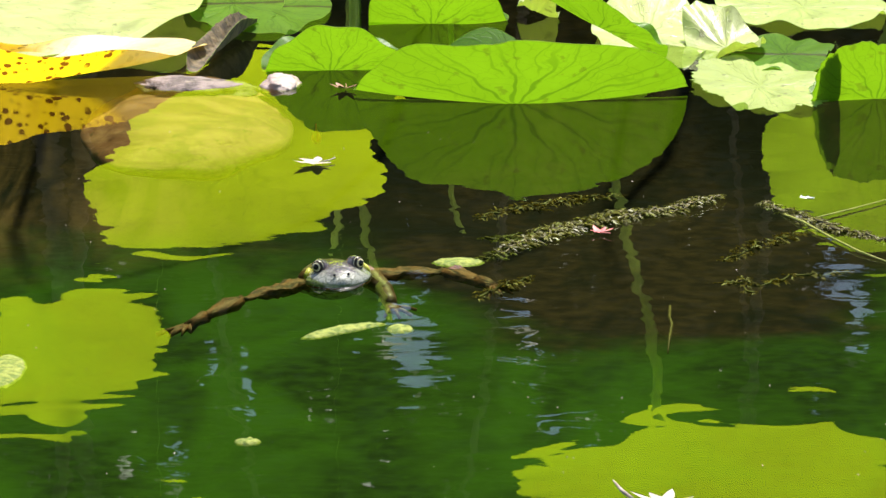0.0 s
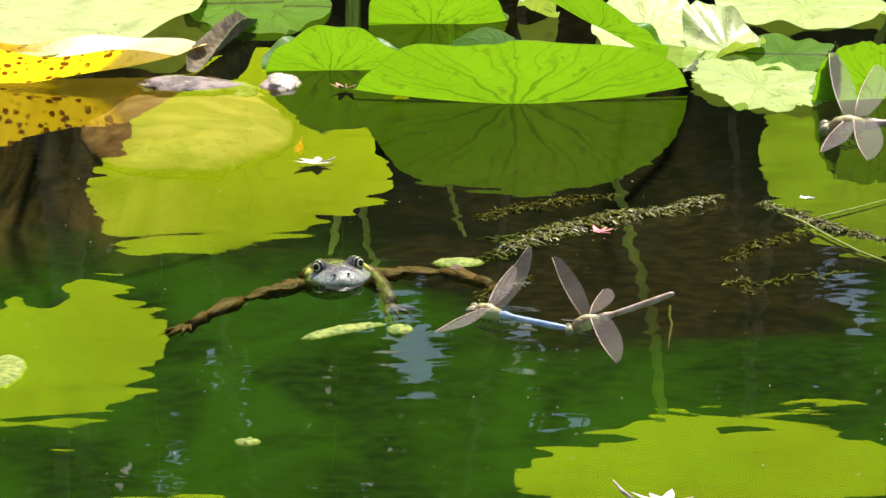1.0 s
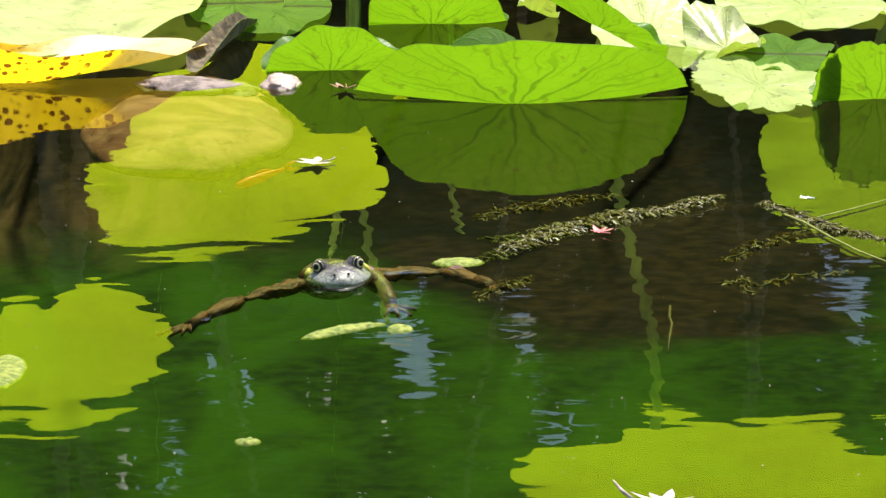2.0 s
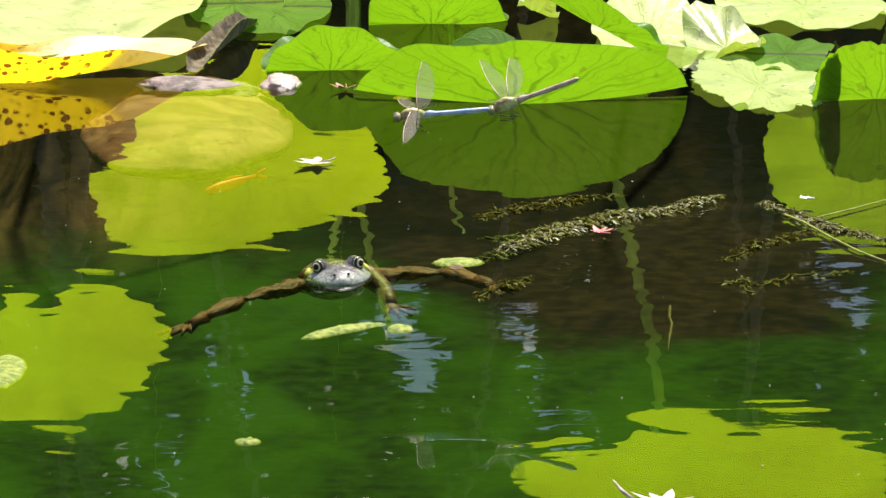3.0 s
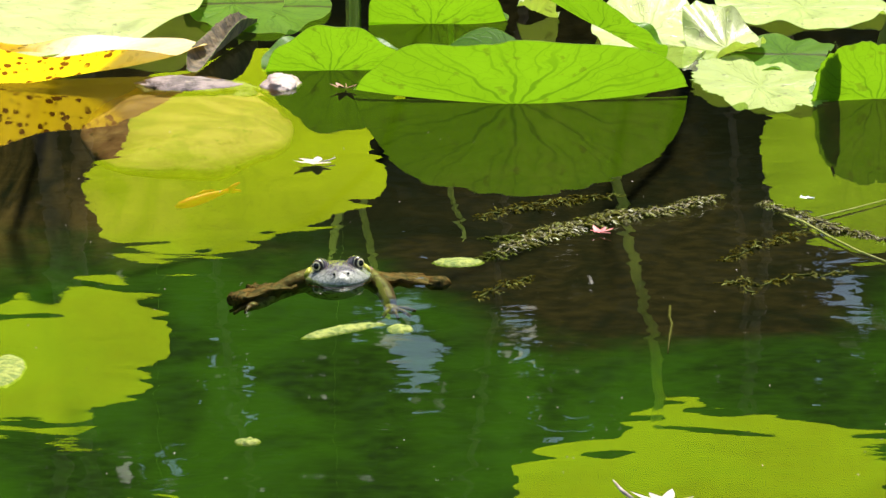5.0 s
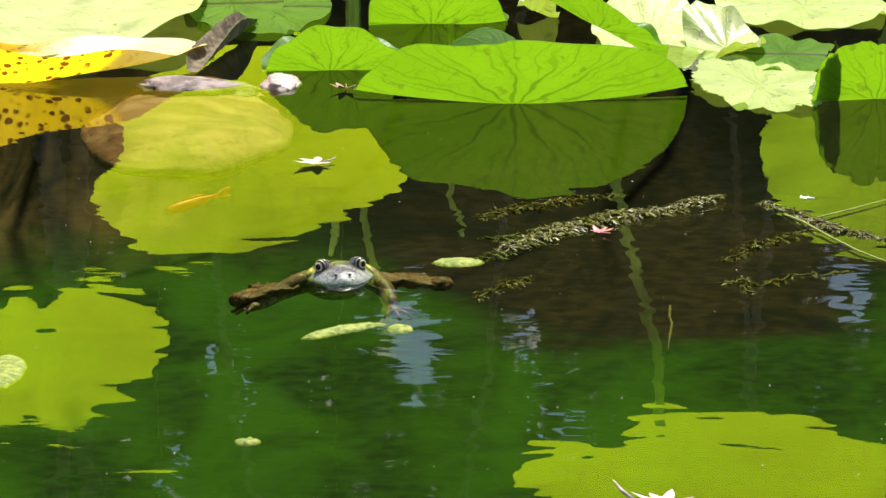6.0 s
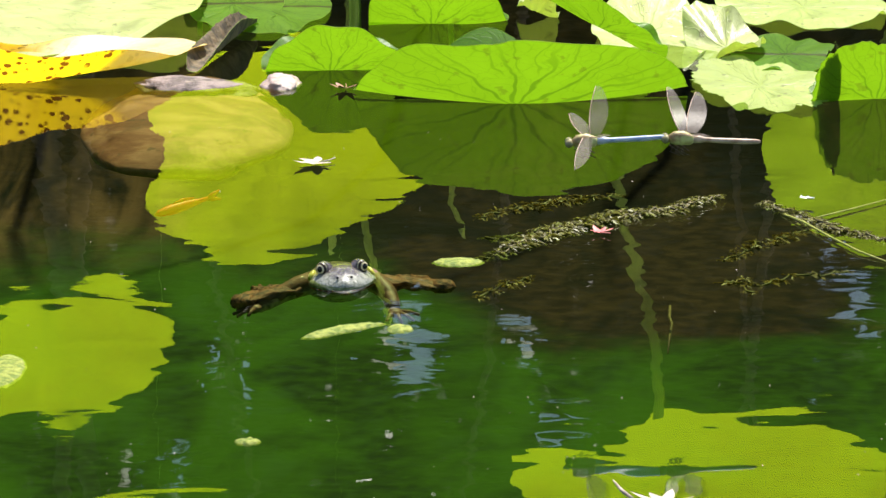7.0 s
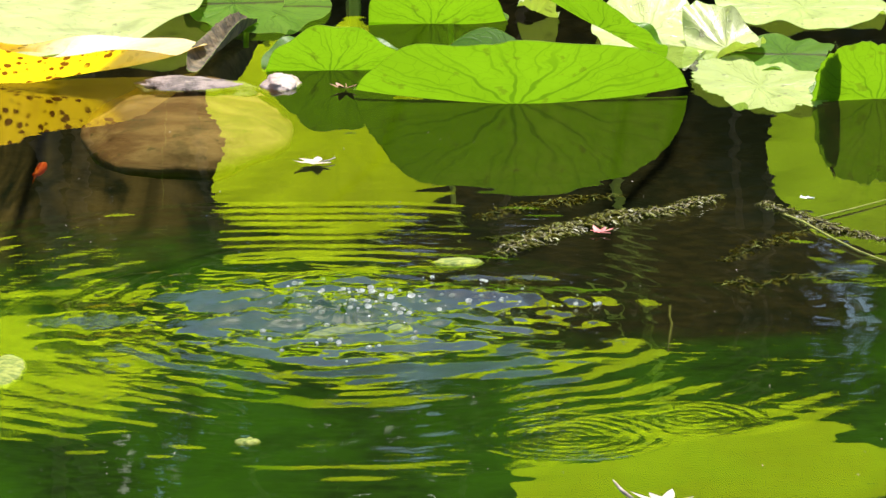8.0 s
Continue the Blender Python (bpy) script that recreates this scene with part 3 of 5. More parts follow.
# ---------------------------------------------------------------- leaves standing high over the water
# (seen in the water)
def high_leaf(centre, half, tilt, roll, seed, base, turn=0.0, via=None, mat=None, **more):
    at = pose(*centre, -tilt, roll, turn)
    m = Vector(centre)
    b = Vector(base)
    return leaf("standing_leaf", at, mat or LEAF_HIGH, "sunlit yellow-green lotus leaf standing on its stalk over the pond", "standing lotus leaves",
                stem=[b] + [Vector(p) for p in via] if via else [b, b.lerp(m, 0.4) + Vector((0.012, 0, 0)), b.lerp(m, 0.75) + Vector((-0.008, 0, 0)), m - Vector((0, 0, 0.003))],
                a=half[0], b=half[1], dish=0.012, wave=0.008, waves=4, seed=seed, ragged=0.03, **more)


high_a = high_leaf((-0.2151, 1.5000, 0.2032), (0.1744, 0.1245), 45.6, 19, 3, (-0.2150, 1.6200, -0.10), via=[(-0.2150, 1.6150, 0.02), (-0.2150, 1.5900, 0.121)], stem_r=0.003,
                   lobes=((2, -0.01, 0.004), (3, -0.051, -0.029), (4, -0.011, 0.057), (5, 0.003, 0.038), (6, 0.037, -0.006), (7, 0.022, 0.021), (8, 0.016, -0.036), (9, 0.026, -0.006)))
high_b = high_leaf((-0.4616, 2.0000, 0.5477), (0.1183, 0.1215), 31.7, -14.3, 5, (-0.5800, 2.1200, -0.10), via=[(-0.5750, 2.1180, 0.2), (-0.5500, 2.0700, 0.500)], square=2.5, stem_r=0.0018,
                   lobes=((2, 0.03, 0.229), (3, -0.036, 0.044), (4, -0.018, -0.01), (5, 0.037, -0.024), (6, 0.013, 0.016), (7, 0.005, -0.023), (8, -0.044, -0.024), (9, 0.052, 0.016)))
high_c = high_leaf((0.3075, 2.0000, 0.6995), (0.2230, 0.1214), 23.7, 5.7, 8, (0.1965, 2.0600, 0.1929), via=[(0.2009, 2.0600, 0.3417), (0.2182, 2.0600, 0.4236), (0.2372, 2.0500, 0.4968), (0.2520, 2.0400, 0.5564), (0.2552, 2.0200, 0.6342)], square=2.5, stem_r=0.0062,
                   lobes=((2, -0.011, 0.006), (3, 0.039, -0.06), (4, 0.004, -0.02), (5, 0.007, 0.068), (6, -0.04, -0.036), (7, 0.043, -0.02), (8, -0.001, 0.026), (9, -0.021, 0.043)))
high_d = high_leaf((0.4500, 1.5000, 0.2085), (0.106, 0.12), 52, -18, 11, (0.4679, 1.2712, -0.10), mat=LEAF_HIGH_SHADED)

for cx, cy, cz, size, tilt, seed in ((-0.3897, 3.0000, 1.1532, 0.19, 36, 21), (-0.1422, 3.0000, 1.2106, 0.24, 30, 22), (0.8534, 3.0000, 1.3343, 0.2, 34, 24)):
    high_leaf((cx, cy, cz), (size, size), tilt, 4, seed, (cx, cy + 0.05, -0.10), stem_r=0.0002)


def bent_stalk(pts, r=0.0042):
    bm = bmesh.new()
    fine = []
    pts = [Vector(p) for p in pts]
    for i in range(len(pts) - 1):
        fine += [pts[i].lerp(pts[i + 1], q / 4) for q in range(4)]
    fine.append(pts[-1])
    tube(bm, fine, [r] * (len(fine) - 1) + [r * 0.5], 10, up=(0, 1, 0))
    return tagged(part("lotus_stalk", bm, STEM), "bare green lotus stalk standing in the pond", "stalk", "bare lotus stalks")


bent_stalk([(-0.0962, 1.5590, -0.10), (-0.1075, 1.8000, 0.2259), (-0.1137, 1.8000, 0.3233), (-0.1276, 1.7800, 0.3876)])
bent_stalk([(-0.0923, 1.5793, -0.10), (-0.1002, 1.8500, 0.2351), (-0.0928, 1.8500, 0.3399), (-0.0833, 1.8500, 0.3992), (-0.0593, 1.8200, 0.4732)])
bent_stalk([(0.0093, 1.3450, -0.10), (0.0037, 1.6000, 0.1890), (0.0099, 1.6000, 0.2891), (0.0234, 1.6000, 0.3238)], 0.003)


# ---------------------------------------------------------------- floating and folded leaves
def at_water(x, y, z=0.0, rx=0, ry=0, rz=0):
    return pose(x, y, z, rx, ry, rz)


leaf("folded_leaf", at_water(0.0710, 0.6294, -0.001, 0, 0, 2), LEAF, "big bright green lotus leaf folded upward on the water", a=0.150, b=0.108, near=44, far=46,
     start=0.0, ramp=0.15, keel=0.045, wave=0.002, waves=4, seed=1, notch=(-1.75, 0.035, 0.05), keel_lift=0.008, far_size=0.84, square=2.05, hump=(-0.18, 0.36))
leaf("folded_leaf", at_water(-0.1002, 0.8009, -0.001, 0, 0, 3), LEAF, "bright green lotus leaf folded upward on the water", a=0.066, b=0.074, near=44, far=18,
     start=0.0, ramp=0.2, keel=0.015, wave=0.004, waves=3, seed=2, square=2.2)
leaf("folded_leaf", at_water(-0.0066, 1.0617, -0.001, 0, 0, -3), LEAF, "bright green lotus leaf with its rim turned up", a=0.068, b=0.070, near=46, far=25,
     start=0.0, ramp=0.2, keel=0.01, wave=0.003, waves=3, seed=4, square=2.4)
leaf("floating_leaf", at_water(-0.4456, 1.0954, 0.016, 1, 0, 0), LEAF_PALE, "pale waxy green lily leaf lying on the pond", "lily pads", a=0.220, b=0.31, wave=0.006, waves=4, seed=6, dish=0.004)
leaf("yellow_leaf", at_water(-0.3960, 0.7413, 0.005, 0, -4, 0), LEAF_OLD, "old yellow lily leaf with brown spots and bleached top", "lily pads", a=0.172, b=0.105, near=46, far=16, start=0.42, ramp=0.12,
     keel=0.10, wave=0.003, waves=4, seed=7, taper=0.30, square=2.7)
leaf("dry_leaf", pose(-0.2080, 0.8950, 0.006, 0, -1, 80), LEAF_DRY, "dry brown curled end of a lily leaf", "lily pads", a=0.135, b=0.022, near=62, far=58, start=0.0, ramp=0.4, wave=0.004, waves=3, seed=17, ragged=0.12)
leaf("floating_leaf", at_water(0.2867, 0.7009, 0.0020, 1, 0, 8), LEAF_SOFT, "pale green ragged lily leaf lying on the pond", "lily pads", a=0.058, b=0.125, wave=0.002, waves=4, seed=8, ragged=0.16, dish=0.002)
leaf("folded_leaf", at_water(0.3903, 0.6491, 0.0, 0, 0, 4), LEAF, "green lotus leaf with a ragged dark edge folded upward", a=0.062, b=0.10, near=46, far=30, start=0.0, ramp=0.2, seed=9, ragged=0.10, wave=0.002, square=3.2, far_size=0.4)
leaf("tilted_leaf", pose(0.1499, 0.8600, 0.0271, 0, 26, -8), LEAF, "bright green lotus leaf leaning over its neighbour", a=0.064, b=0.036, near=52, far=30, start=0.0, ramp=0.2, seed=10, wave=0.003, square=2.4)
leaf("tilted_leaf", pose(0.1978, 0.9700, 0.0043, 5, 4, 0), LEAF_PALE, "pale sunlit lotus leaf bent upward", a=0.056, b=0.14, near=-3, far=10, start=0.2, ramp=0.5, seed=12, wave=0.006, waves=3)
leaf("torn_leaf", at_water(0.3432, 0.6547, 0.0, 0, 0, 2), LEAF_DRY, "torn brown edge of a folded lotus leaf", a=0.010, b=0.085, near=46, far=30, start=0.0, ramp=0.2, seed=19, ragged=0.25, wave=0.002, square=3.0, far_size=0.4)
leaf("tilted_leaf", pose(0.2670, 0.9000, 0.0031, 6, -14, 10), LEAF_PALE, "waxy grey-green lotus leaf bent upward", a=0.034, b=0.09, near=24, far=20, seed=13, wave=0.004)
leaf("tilted_leaf", pose(0.0932, 1.1000, 0.0071, 4, 20, 0), LEAF_PALE, "pale lotus leaf curled at its rim", a=0.020, b=0.08, near=30, far=20, seed=16, wave=0.004)
leaf("floating_leaf", at_water(-0.1755, 1.1389, 0.0030, 0, 0, 0), LEAF, "green lily leaf lying on the pond", "lily pads", a=0.065, b=0.16, seed=14, wave=0.002)
leaf("floating_leaf", at_water(0.3542, 1.1205, 0.0060, 2, 0, 0), LEAF_SOFT, "yellow-green lily leaf lying on the pond", "lily pads", a=0.085, b=0.10, seed=15, wave=0.003)

leaf("floating_leaf", at_water(0.3205, 0.8632, 0.0030, 0, 0, 0), LEAF, "dull green lily leaf lying on the pond", "lily pads", a=0.052, b=0.10, seed=25, wave=0.002)
leaf("floating_leaf", at_water(-0.2068, 1.1537, 0.0040, 0, 0, 0), LEAF, "green lily leaf lying on the pond", "lily pads", a=0.05, b=0.14, seed=26, wave=0.002)

# ---------------------------------------------------------------- stones
def stone(at, size, mat, label, seed, rough=0.12):
    bm = bmesh.new()
    bmesh.ops.create_icosphere(bm, subdivisions=4, radius=1.0)
    for v in bm.verts:
        d = v.co.normalized()
        k = 1 + rough * noise.noise(d * 1.6 + Vector((seed, 0, 0))) + rough * 0.35 * noise.noise(d * 5 + Vector((0, seed, 0)))
        v.co = Vector((d.x * size[0], d.y * size[1], d.z * size[2])) * k
    return tagged(part("stone", bm, mat, at=at), label, "stone", "stones")


stone(pose(-0.2290, 0.6600, -0.0310, 5, 0, -3), (0.091, 0.145, 0.025), STONE, "brown stone mostly under the pond water", 2)
stone(pose(-0.1467, 0.7179, 0.0, 0, 0, 0), (0.0165, 0.030, 0.0085), STONE_PINK, "small pale stone breaking the water", 5, 0.30)
stone(pose(-0.2230, 0.7250, -0.0035, 0, 3, 4), (0.056, 0.036, 0.0075), STONE_PALE, "flat grey-violet stone just above the water", 9, 0.3)


# ---------------------------------------------------------------- frog
def lumpy(bm, amp=0.0024, freq=150.0):
    for v in bm.verts:
        p = v.co.copy()
        fold = abs(noise.noise(Vector((p.x * 120, p.y * 260, p.z * 120))))
        v.co.z += amp * noise.noise(p * freq) - amp * 0.9 * fold
        v.co.x += amp * 1.2 * noise.noise(p * freq + Vector((3, 0, 7)))


def build_frog():
    root = tagged(empty("frog", pose(-0.0793, -0.0959, 0)), "wet brown-green bullfrog with golden eyes in the pond", "frog")
    bm = bmesh.new()
    tube(bm, [(0, 0.011, -0.004), (0, 0.015, -0.005), (0, 0.022, -0.007), (0, 0.044, -0.009), (0, 0.068, -0.010), (0, 0.088, -0.010), (0, 0.102, -0.010)],
         [(0.018, 0.009), (0.0225, 0.012), (0.0250, 0.014), (0.0265, 0.015), (0.0235, 0.013), (0.016, 0.010), (0.006, 0.005)], 20)
    torso = part("torso", bm, FROG_BACK, root)
    # upper head
    bm = bmesh.new()
    secs = [(0.006, 0.0235, 0.0110), (-0.006, 0.0282, 0.0138), (-0.018, 0.0278, 0.0140), (-0.029, 0.0238, 0.0122), (-0.039, 0.0178, 0.0096), (-0.0455, 0.0112, 0.0070), (-0.049, 0.004, 0.003)]
    tube(bm, [(0, y, 0) for y, w, h in secs], [(w, h) for y, w, h in secs], 28, flat_low=-0.30, low_mat=1)
    for v in bm.verts:
        v.co.x *= 0.93 - 0.26 * min(1.0, max(0.0, v.co.z / 0.013)) ** 1.2
    for s in (-1, 1):
        ball(bm, (s * 0.0128, -0.0125, 0.0106), 0.0066, 20, 14, 0, (1.0, 1.55, 0.98))
    for v in bm.verts:
        v.co += v.co.normalized() * 0.0005 * noise.noise(v.co * 260)
    head = part("head", bm, [FROG_HEAD, PALATE], root)
    for s in (-1, 1):
        bm = bmesh.new()
        ball(bm, (0, 0, 0), 0.0050, 28, 20, 0)
        part("eye", bm, FROG_EYE, head, "golden eye with black pupil", pose(s * 0.0144, -0.0182, 0.0124, -2, 0, s * 36))
        bm = bmesh.new()
        ball(bm, (0, 0, 0), 0.0062, 14, 8, 0, (0.42, 1.2, 0.8))
        part("eardrum", bm, EAR, head, "yellowish round eardrum", pose(s * 0.0222, -0.003, 0.0046, 0, s * -24, s * 8))
        bm = bmesh.new()
        ball(bm, (0, 0, 0), 0.0011, 8, 6)
        part("nostril", bm, EYE_BLACK, head, "", pose(s * 0.0052, -0.0428, 0.0086))
    # lower jaw
    bm = bmesh.new()
    secs = [(0.006, 0.0225, 0.0040), (-0.006, 0.0270, 0.0046), (-0.018, 0.0266, 0.0046), (-0.029, 0.0226, 0.0040), (-0.038, 0.0168, 0.0034), (-0.0445, 0.0102, 0.0030), (-0.0472, 0.003, 0.0016)]
    tube(bm, [(0, y, -0.0018) for y, w, h in secs], [(0.90 * w, h * 0.12) for y, w, h in secs], 24, flat_low=8.0, mat=1, low_mat=0)
    ball(bm, (0, 0.008, -0.003), 0.019, 16, 10, 1, (1.0, 0.62, 0.42))
    jaw = part("lower_jaw", bm, [CHIN, THROAT], root, "pale lower jaw, orange inside")
    bm = bmesh.new()
    tube(bm, [(0, -0.030, 0.0), (0, -0.045, 0.002), (0, -0.066, 0.006), (0, -0.086, 0.012), (0, -0.10, 0.018)], [(0.007, 0.003), (0.006, 0.003), (0.0048, 0.003), (0.0046, 0.003), (0.006, 0.003)], 12)
    tongue = part("tongue", bm, TONGUE, root, "pink outstretched tongue")
    arms, thighs, shanks = [], [], []
    for s in (-1, 1):
        bm = bmesh.new()
        tube(bm, [(0, 0, 0), (s * 0.012, 0.002, 0), (s * 0.025, 0.002, -0.001), (s * 0.040, -0.004, -0.002), (s * 0.048, -0.008, -0.002)], [0.0085, 0.0080, 0.0066, 0.0058, 0.0046], 14)
        arm = part("foreleg", bm, FROG_PALE, root, "pale brown foreleg", pose(s * 0.021, 0.010, -0.002))
        bm = bmesh.new()
        ball(bm, (s * 0.003, -0.001, 0), 0.0058, 12, 8, 0, (1.1, 1, 0.6))
        for q in range(4):
            an = (-0.9 + 0.6 * q)
            d = Vector((s * math.cos(an), math.sin(an), 0))
            tube(bm, [d * 0.003, d * 0.011 + Vector((0, 0, 0.0012)), d * 0.019], [0.0019, 0.0015, 0.0012], 8)
        part("hand_foot", bm, FROG_PALE, arm, "", pose(s * 0.049, -0.0085, -0.002))
        arms.append(arm)
        bm = bmesh.new()
        tube(bm, [(0, -0.006 + 0.079 * q / 22, 0) for q in range(23)], [(0.0125 * w, 0.0060 * w) for w in [math.sin(math.pi * (0.16 + 0.80 * q / 22)) ** 0.6 * (1.0 - 0.40 * q / 22) for q in range(23)]], 22)
        lumpy(bm, 0.0030)
        thigh = part("thigh", bm, FROG_LEG, root, "dark brown thigh", pose(s * 0.016, 0.020, -0.0045))
        bm = bmesh.new()
        tube(bm, [(0, -0.003, 0), (0, 0.010, 0), (0, 0.024, 0), (0, 0.040, 0), (0, 0.048, 0)], [(0.0066, 0.0044), (0.0100, 0.0052), (0.0086, 0.0048), (0.0052, 0.0038), (0.0045, 0.0034)], 14)
        tube(bm, [(0, 0.047, 0), (0, 0.060, 0.001), (0, 0.072, 0)], [0.0046, 0.0042, 0.0044], 10)
        for q in range(5):
            an = -0.7 + 0.35 * q
            d = Vector((math.sin(an), math.cos(an), 0))
            b0 = Vector((0, 0.070, 0))
            tube(bm, [b0, b0 + d * 0.018 + Vector((0, 0, 0.001)), b0 + d * (0.034 - 0.004 * abs(q - 3))], [0.0024, 0.0017, 0.001], 8)
        lumpy(bm)
        for v in bm.verts:
            v.co.y *= 0.74
        shank = part("shank", bm, FROG_LEG, thigh, "brown lower leg with webbed foot", pose(0, 0.070, 0))
        thighs.append(thigh)
        shanks.append(shank)
    return root, head, jaw, tongue, arms, thighs, shanks


FROG = build_frog()


# ---------------------------------------------------------------- dragonflies
def build_dragonfly(belly, label):
    """Faces -x; the origin is the thorax."""
    root = tagged(empty("dragonfly", pose(0, 0, 0)), label, "dragonfly", "dragonflies")
    bm = bmesh.new()
    tube(bm, [(-0.0085, 0, 0), (-0.005, 0, 0.001), (0.001, 0, 0.001), (0.007, 0, 0), (0.010, 0, 0)], [(0.0025, 0.003), (0.0042, 0.005), (0.0046, 0.0056), (0.0036, 0.0042), (0.002, 0.002)], 14)
    part("thorax", bm, FLY_GREEN, root)
    bm = bmesh.new()
    tube(bm, [(0.009, 0, 0), (0.013, 0, 0.0004), (0.018, 0, 0), (0.030, 0, -0.0006), (0.045, 0, -0.001), (0.056, 0, -0.001), (0.058, 0, -0.001)],
         [0.0026, 0.0028, 0.0018, 0.0020, 0.0021, 0.0017, 0.0008], 12)
    part("abdomen", bm, belly, root)
    bm = bmesh.new()
    ball(bm, (-0.0108, 0, 0), 0.0032, 12, 8)
    head = part("head", bm, FLY_GREEN, root)
    for s in (-1, 1):
        bm = bmesh.new()
        ball(bm, (-0.0115, s * 0.0026, 0.0008), 0.0030, 12, 8)
        part("compound_eye", bm, FLY_EYE, head)
    wings = []
    for s in (-1, 1):
        for hind in (0, 1):
            bm = bmesh.new()
            n = 16
            L, W = (0.047, 0.0105) if not hind else (0.045, 0.0135)
            front, back = [], []
            for i in range(n + 1):
                t = i / n
                w = W * (math.sin(math.pi * min(1, t * 0.86 + 0.12)) ** 0.6)
                front.append(bm.verts.new((-0.0022 * math.sin(3 * t), s * t * L, 0.0004 * math.sin(9 * t))))
                back.append(bm.verts.new((-0.0022 * math.sin(3 * t) + w, s * t * L, 0.0006 * math.sin(7 * t + 1))))
            for i in range(n):
                bm.faces.new((front[i], front[i + 1], back[i + 1], back[i]))
            wing = part("wing", bm, WING, root, "clear veined wing", pose(0.004 if hind else -0.001, s * 0.002, 0.0045))
            bm = bmesh.new()
            tube(bm, [(-0.0022 * math.sin(3 * t / 6), s * t / 6 * L, 0.0002) for t in range(7)], [0.00045, 0.0004, 0.0004, 0.00035, 0.0003, 0.0003, 0.0002], 6)
            part("wing_edge", bm, FLY_BROWN, wing)
            wings.append((wing, s, hind))
    for s in (-1, 1):
        for q in range(3):
            bm = bmesh.new()
            x = -0.005 + 0.004 * q
            tube(bm, [(x, s * 0.002, -0.003), (x - 0.003, s * 0.006, -0.007), (x + 0.004, s * 0.004, -0.011)], [0.0005, 0.0004, 0.0003], 6)
            part("leg", bm, FLY_DARK, root)
    return root, wings


MALE = build_dragonfly(FLY_BLUE, "flying dragonfly with green thorax and blue abdomen")
FEMALE = build_dragonfly(FLY_BROWN, "flying dragonfly with green thorax and brown abdomen")
RIVAL = build_dragonfly(FLY_BROWN, "single flying brown dragonfly with clear wings")


# ---------------------------------------------------------------- goldfish
def build_fish():
    root = tagged(empty("goldfish", pose(-0.1891, 0.4089, -0.04)), "small orange goldfish under the water", "fish")
    big = Matrix.Diagonal((1.3, 0.95, 0.95, 1.0))
    bm = bmesh.new()
    tube(bm, [(-0.021, 0, 0), (-0.018, 0, 0), (-0.010, 0, 0), (0.002, 0, 0), (0.013, 0, 0), (0.018, 0, 0)], [(0.001, 0.001), (0.0032, 0.003), (0.0045, 0.0046), (0.0038, 0.0042), (0.0016, 0.002), (0.001, 0.0018)], 14)
    bm.transform(big)
    part("body", bm, FISH, root)
    bm = bmesh.new()
    for sgn in (-1, 1):
        tube(bm, [(0.017, 0, 0), (0.022, 0, sgn * 0.002), (0.027, 0, sgn * 0.004)], [(0.0006, 0.0014), (0.0006, 0.002), (0.0003, 0.0007)], 8)
    bm.transform(big)
    part("tail_fin", bm, FISH, root)
    bm = bmesh.new()
    tube(bm, [(-0.008, 0, 0.004), (0.0, 0, 0.0056), (0.008, 0, 0.004)], [(0.0005, 0.001), (0.0005, 0.0014), (0.0003, 0.0006)], 8)
    bm.transform(big)
    part("back_fin", bm, FISH, root)
    return root


GOLDFISH = build_fish()


# ---------------------------------------------------------------- water weed, floating bits
def weed(pts, label, seed, whorl=0.007, size=0.008, leaves=12, mat=None):
    rng = random.Random(seed)
    root = tagged(empty("water_weed", pose(*pts[0])), label, "water plant", "water weed strands")
    o = Vector(pts[0])
    way = [Vector(p) - o for p in pts]
    fine = []
    for a, b in zip(way, way[1:]):
        n = max(2, int((b - a).length / whorl))
        fine += [a.lerp(b, q / n) + Vector((rng.uniform(-1, 1) * 0.004, rng.uniform(-1, 1) * 0.007, rng.uniform(-1, 1) * 0.0015)) for q in range(n)]
    fine.append(way[-1])
    bm = bmesh.new()
    tube(bm, fine, [0.0010] * len(fine), 6, up=(0, 0.3, 1))
    part("stem", bm, WEED_STEM, root)
    bm = bmesh.new()
    for i, c in enumerate(fine):
        t = (fine[min(i + 1, len(fine) - 1)] - fine[max(i - 1, 0)]).normalized()
        side = t.cross(Vector((0, 0, 1))).normalized()
        up = side.cross(t)
        count = int(leaves * 2.6)
        for q in range(count):
            a = 2 * math.pi * (q + rng.random() * 1.2) / count
            d = (side * math.cos(a) + up * math.sin(a) * 0.12 + t * rng.uniform(-0.2, 0.9)).normalized()
            wide = 0.55 + 0.45 * math.sin(math.pi * min(1.0, (i + 2) / len(fine) * 1.1))
            L = size * rng.uniform(0.28, 0.62) * wide
            at = c + side * math.cos(a) * rng.random() * size * 0.75 * wide
            w = (d.cross(up).normalized() + up * rng.uniform(-0.5, 0.5)).normalized() * L * 0.15
            droop = Vector((0, 0, -0.25 * L))
            m = at + d * L * 0.5
            e = at + d * L + droop
            v = [bm.verts.new(p) for p in (at, m + w, e, m - w)]
            bm.faces.new(v)
    part("leaves", bm, mat or WEED, root)
    return root


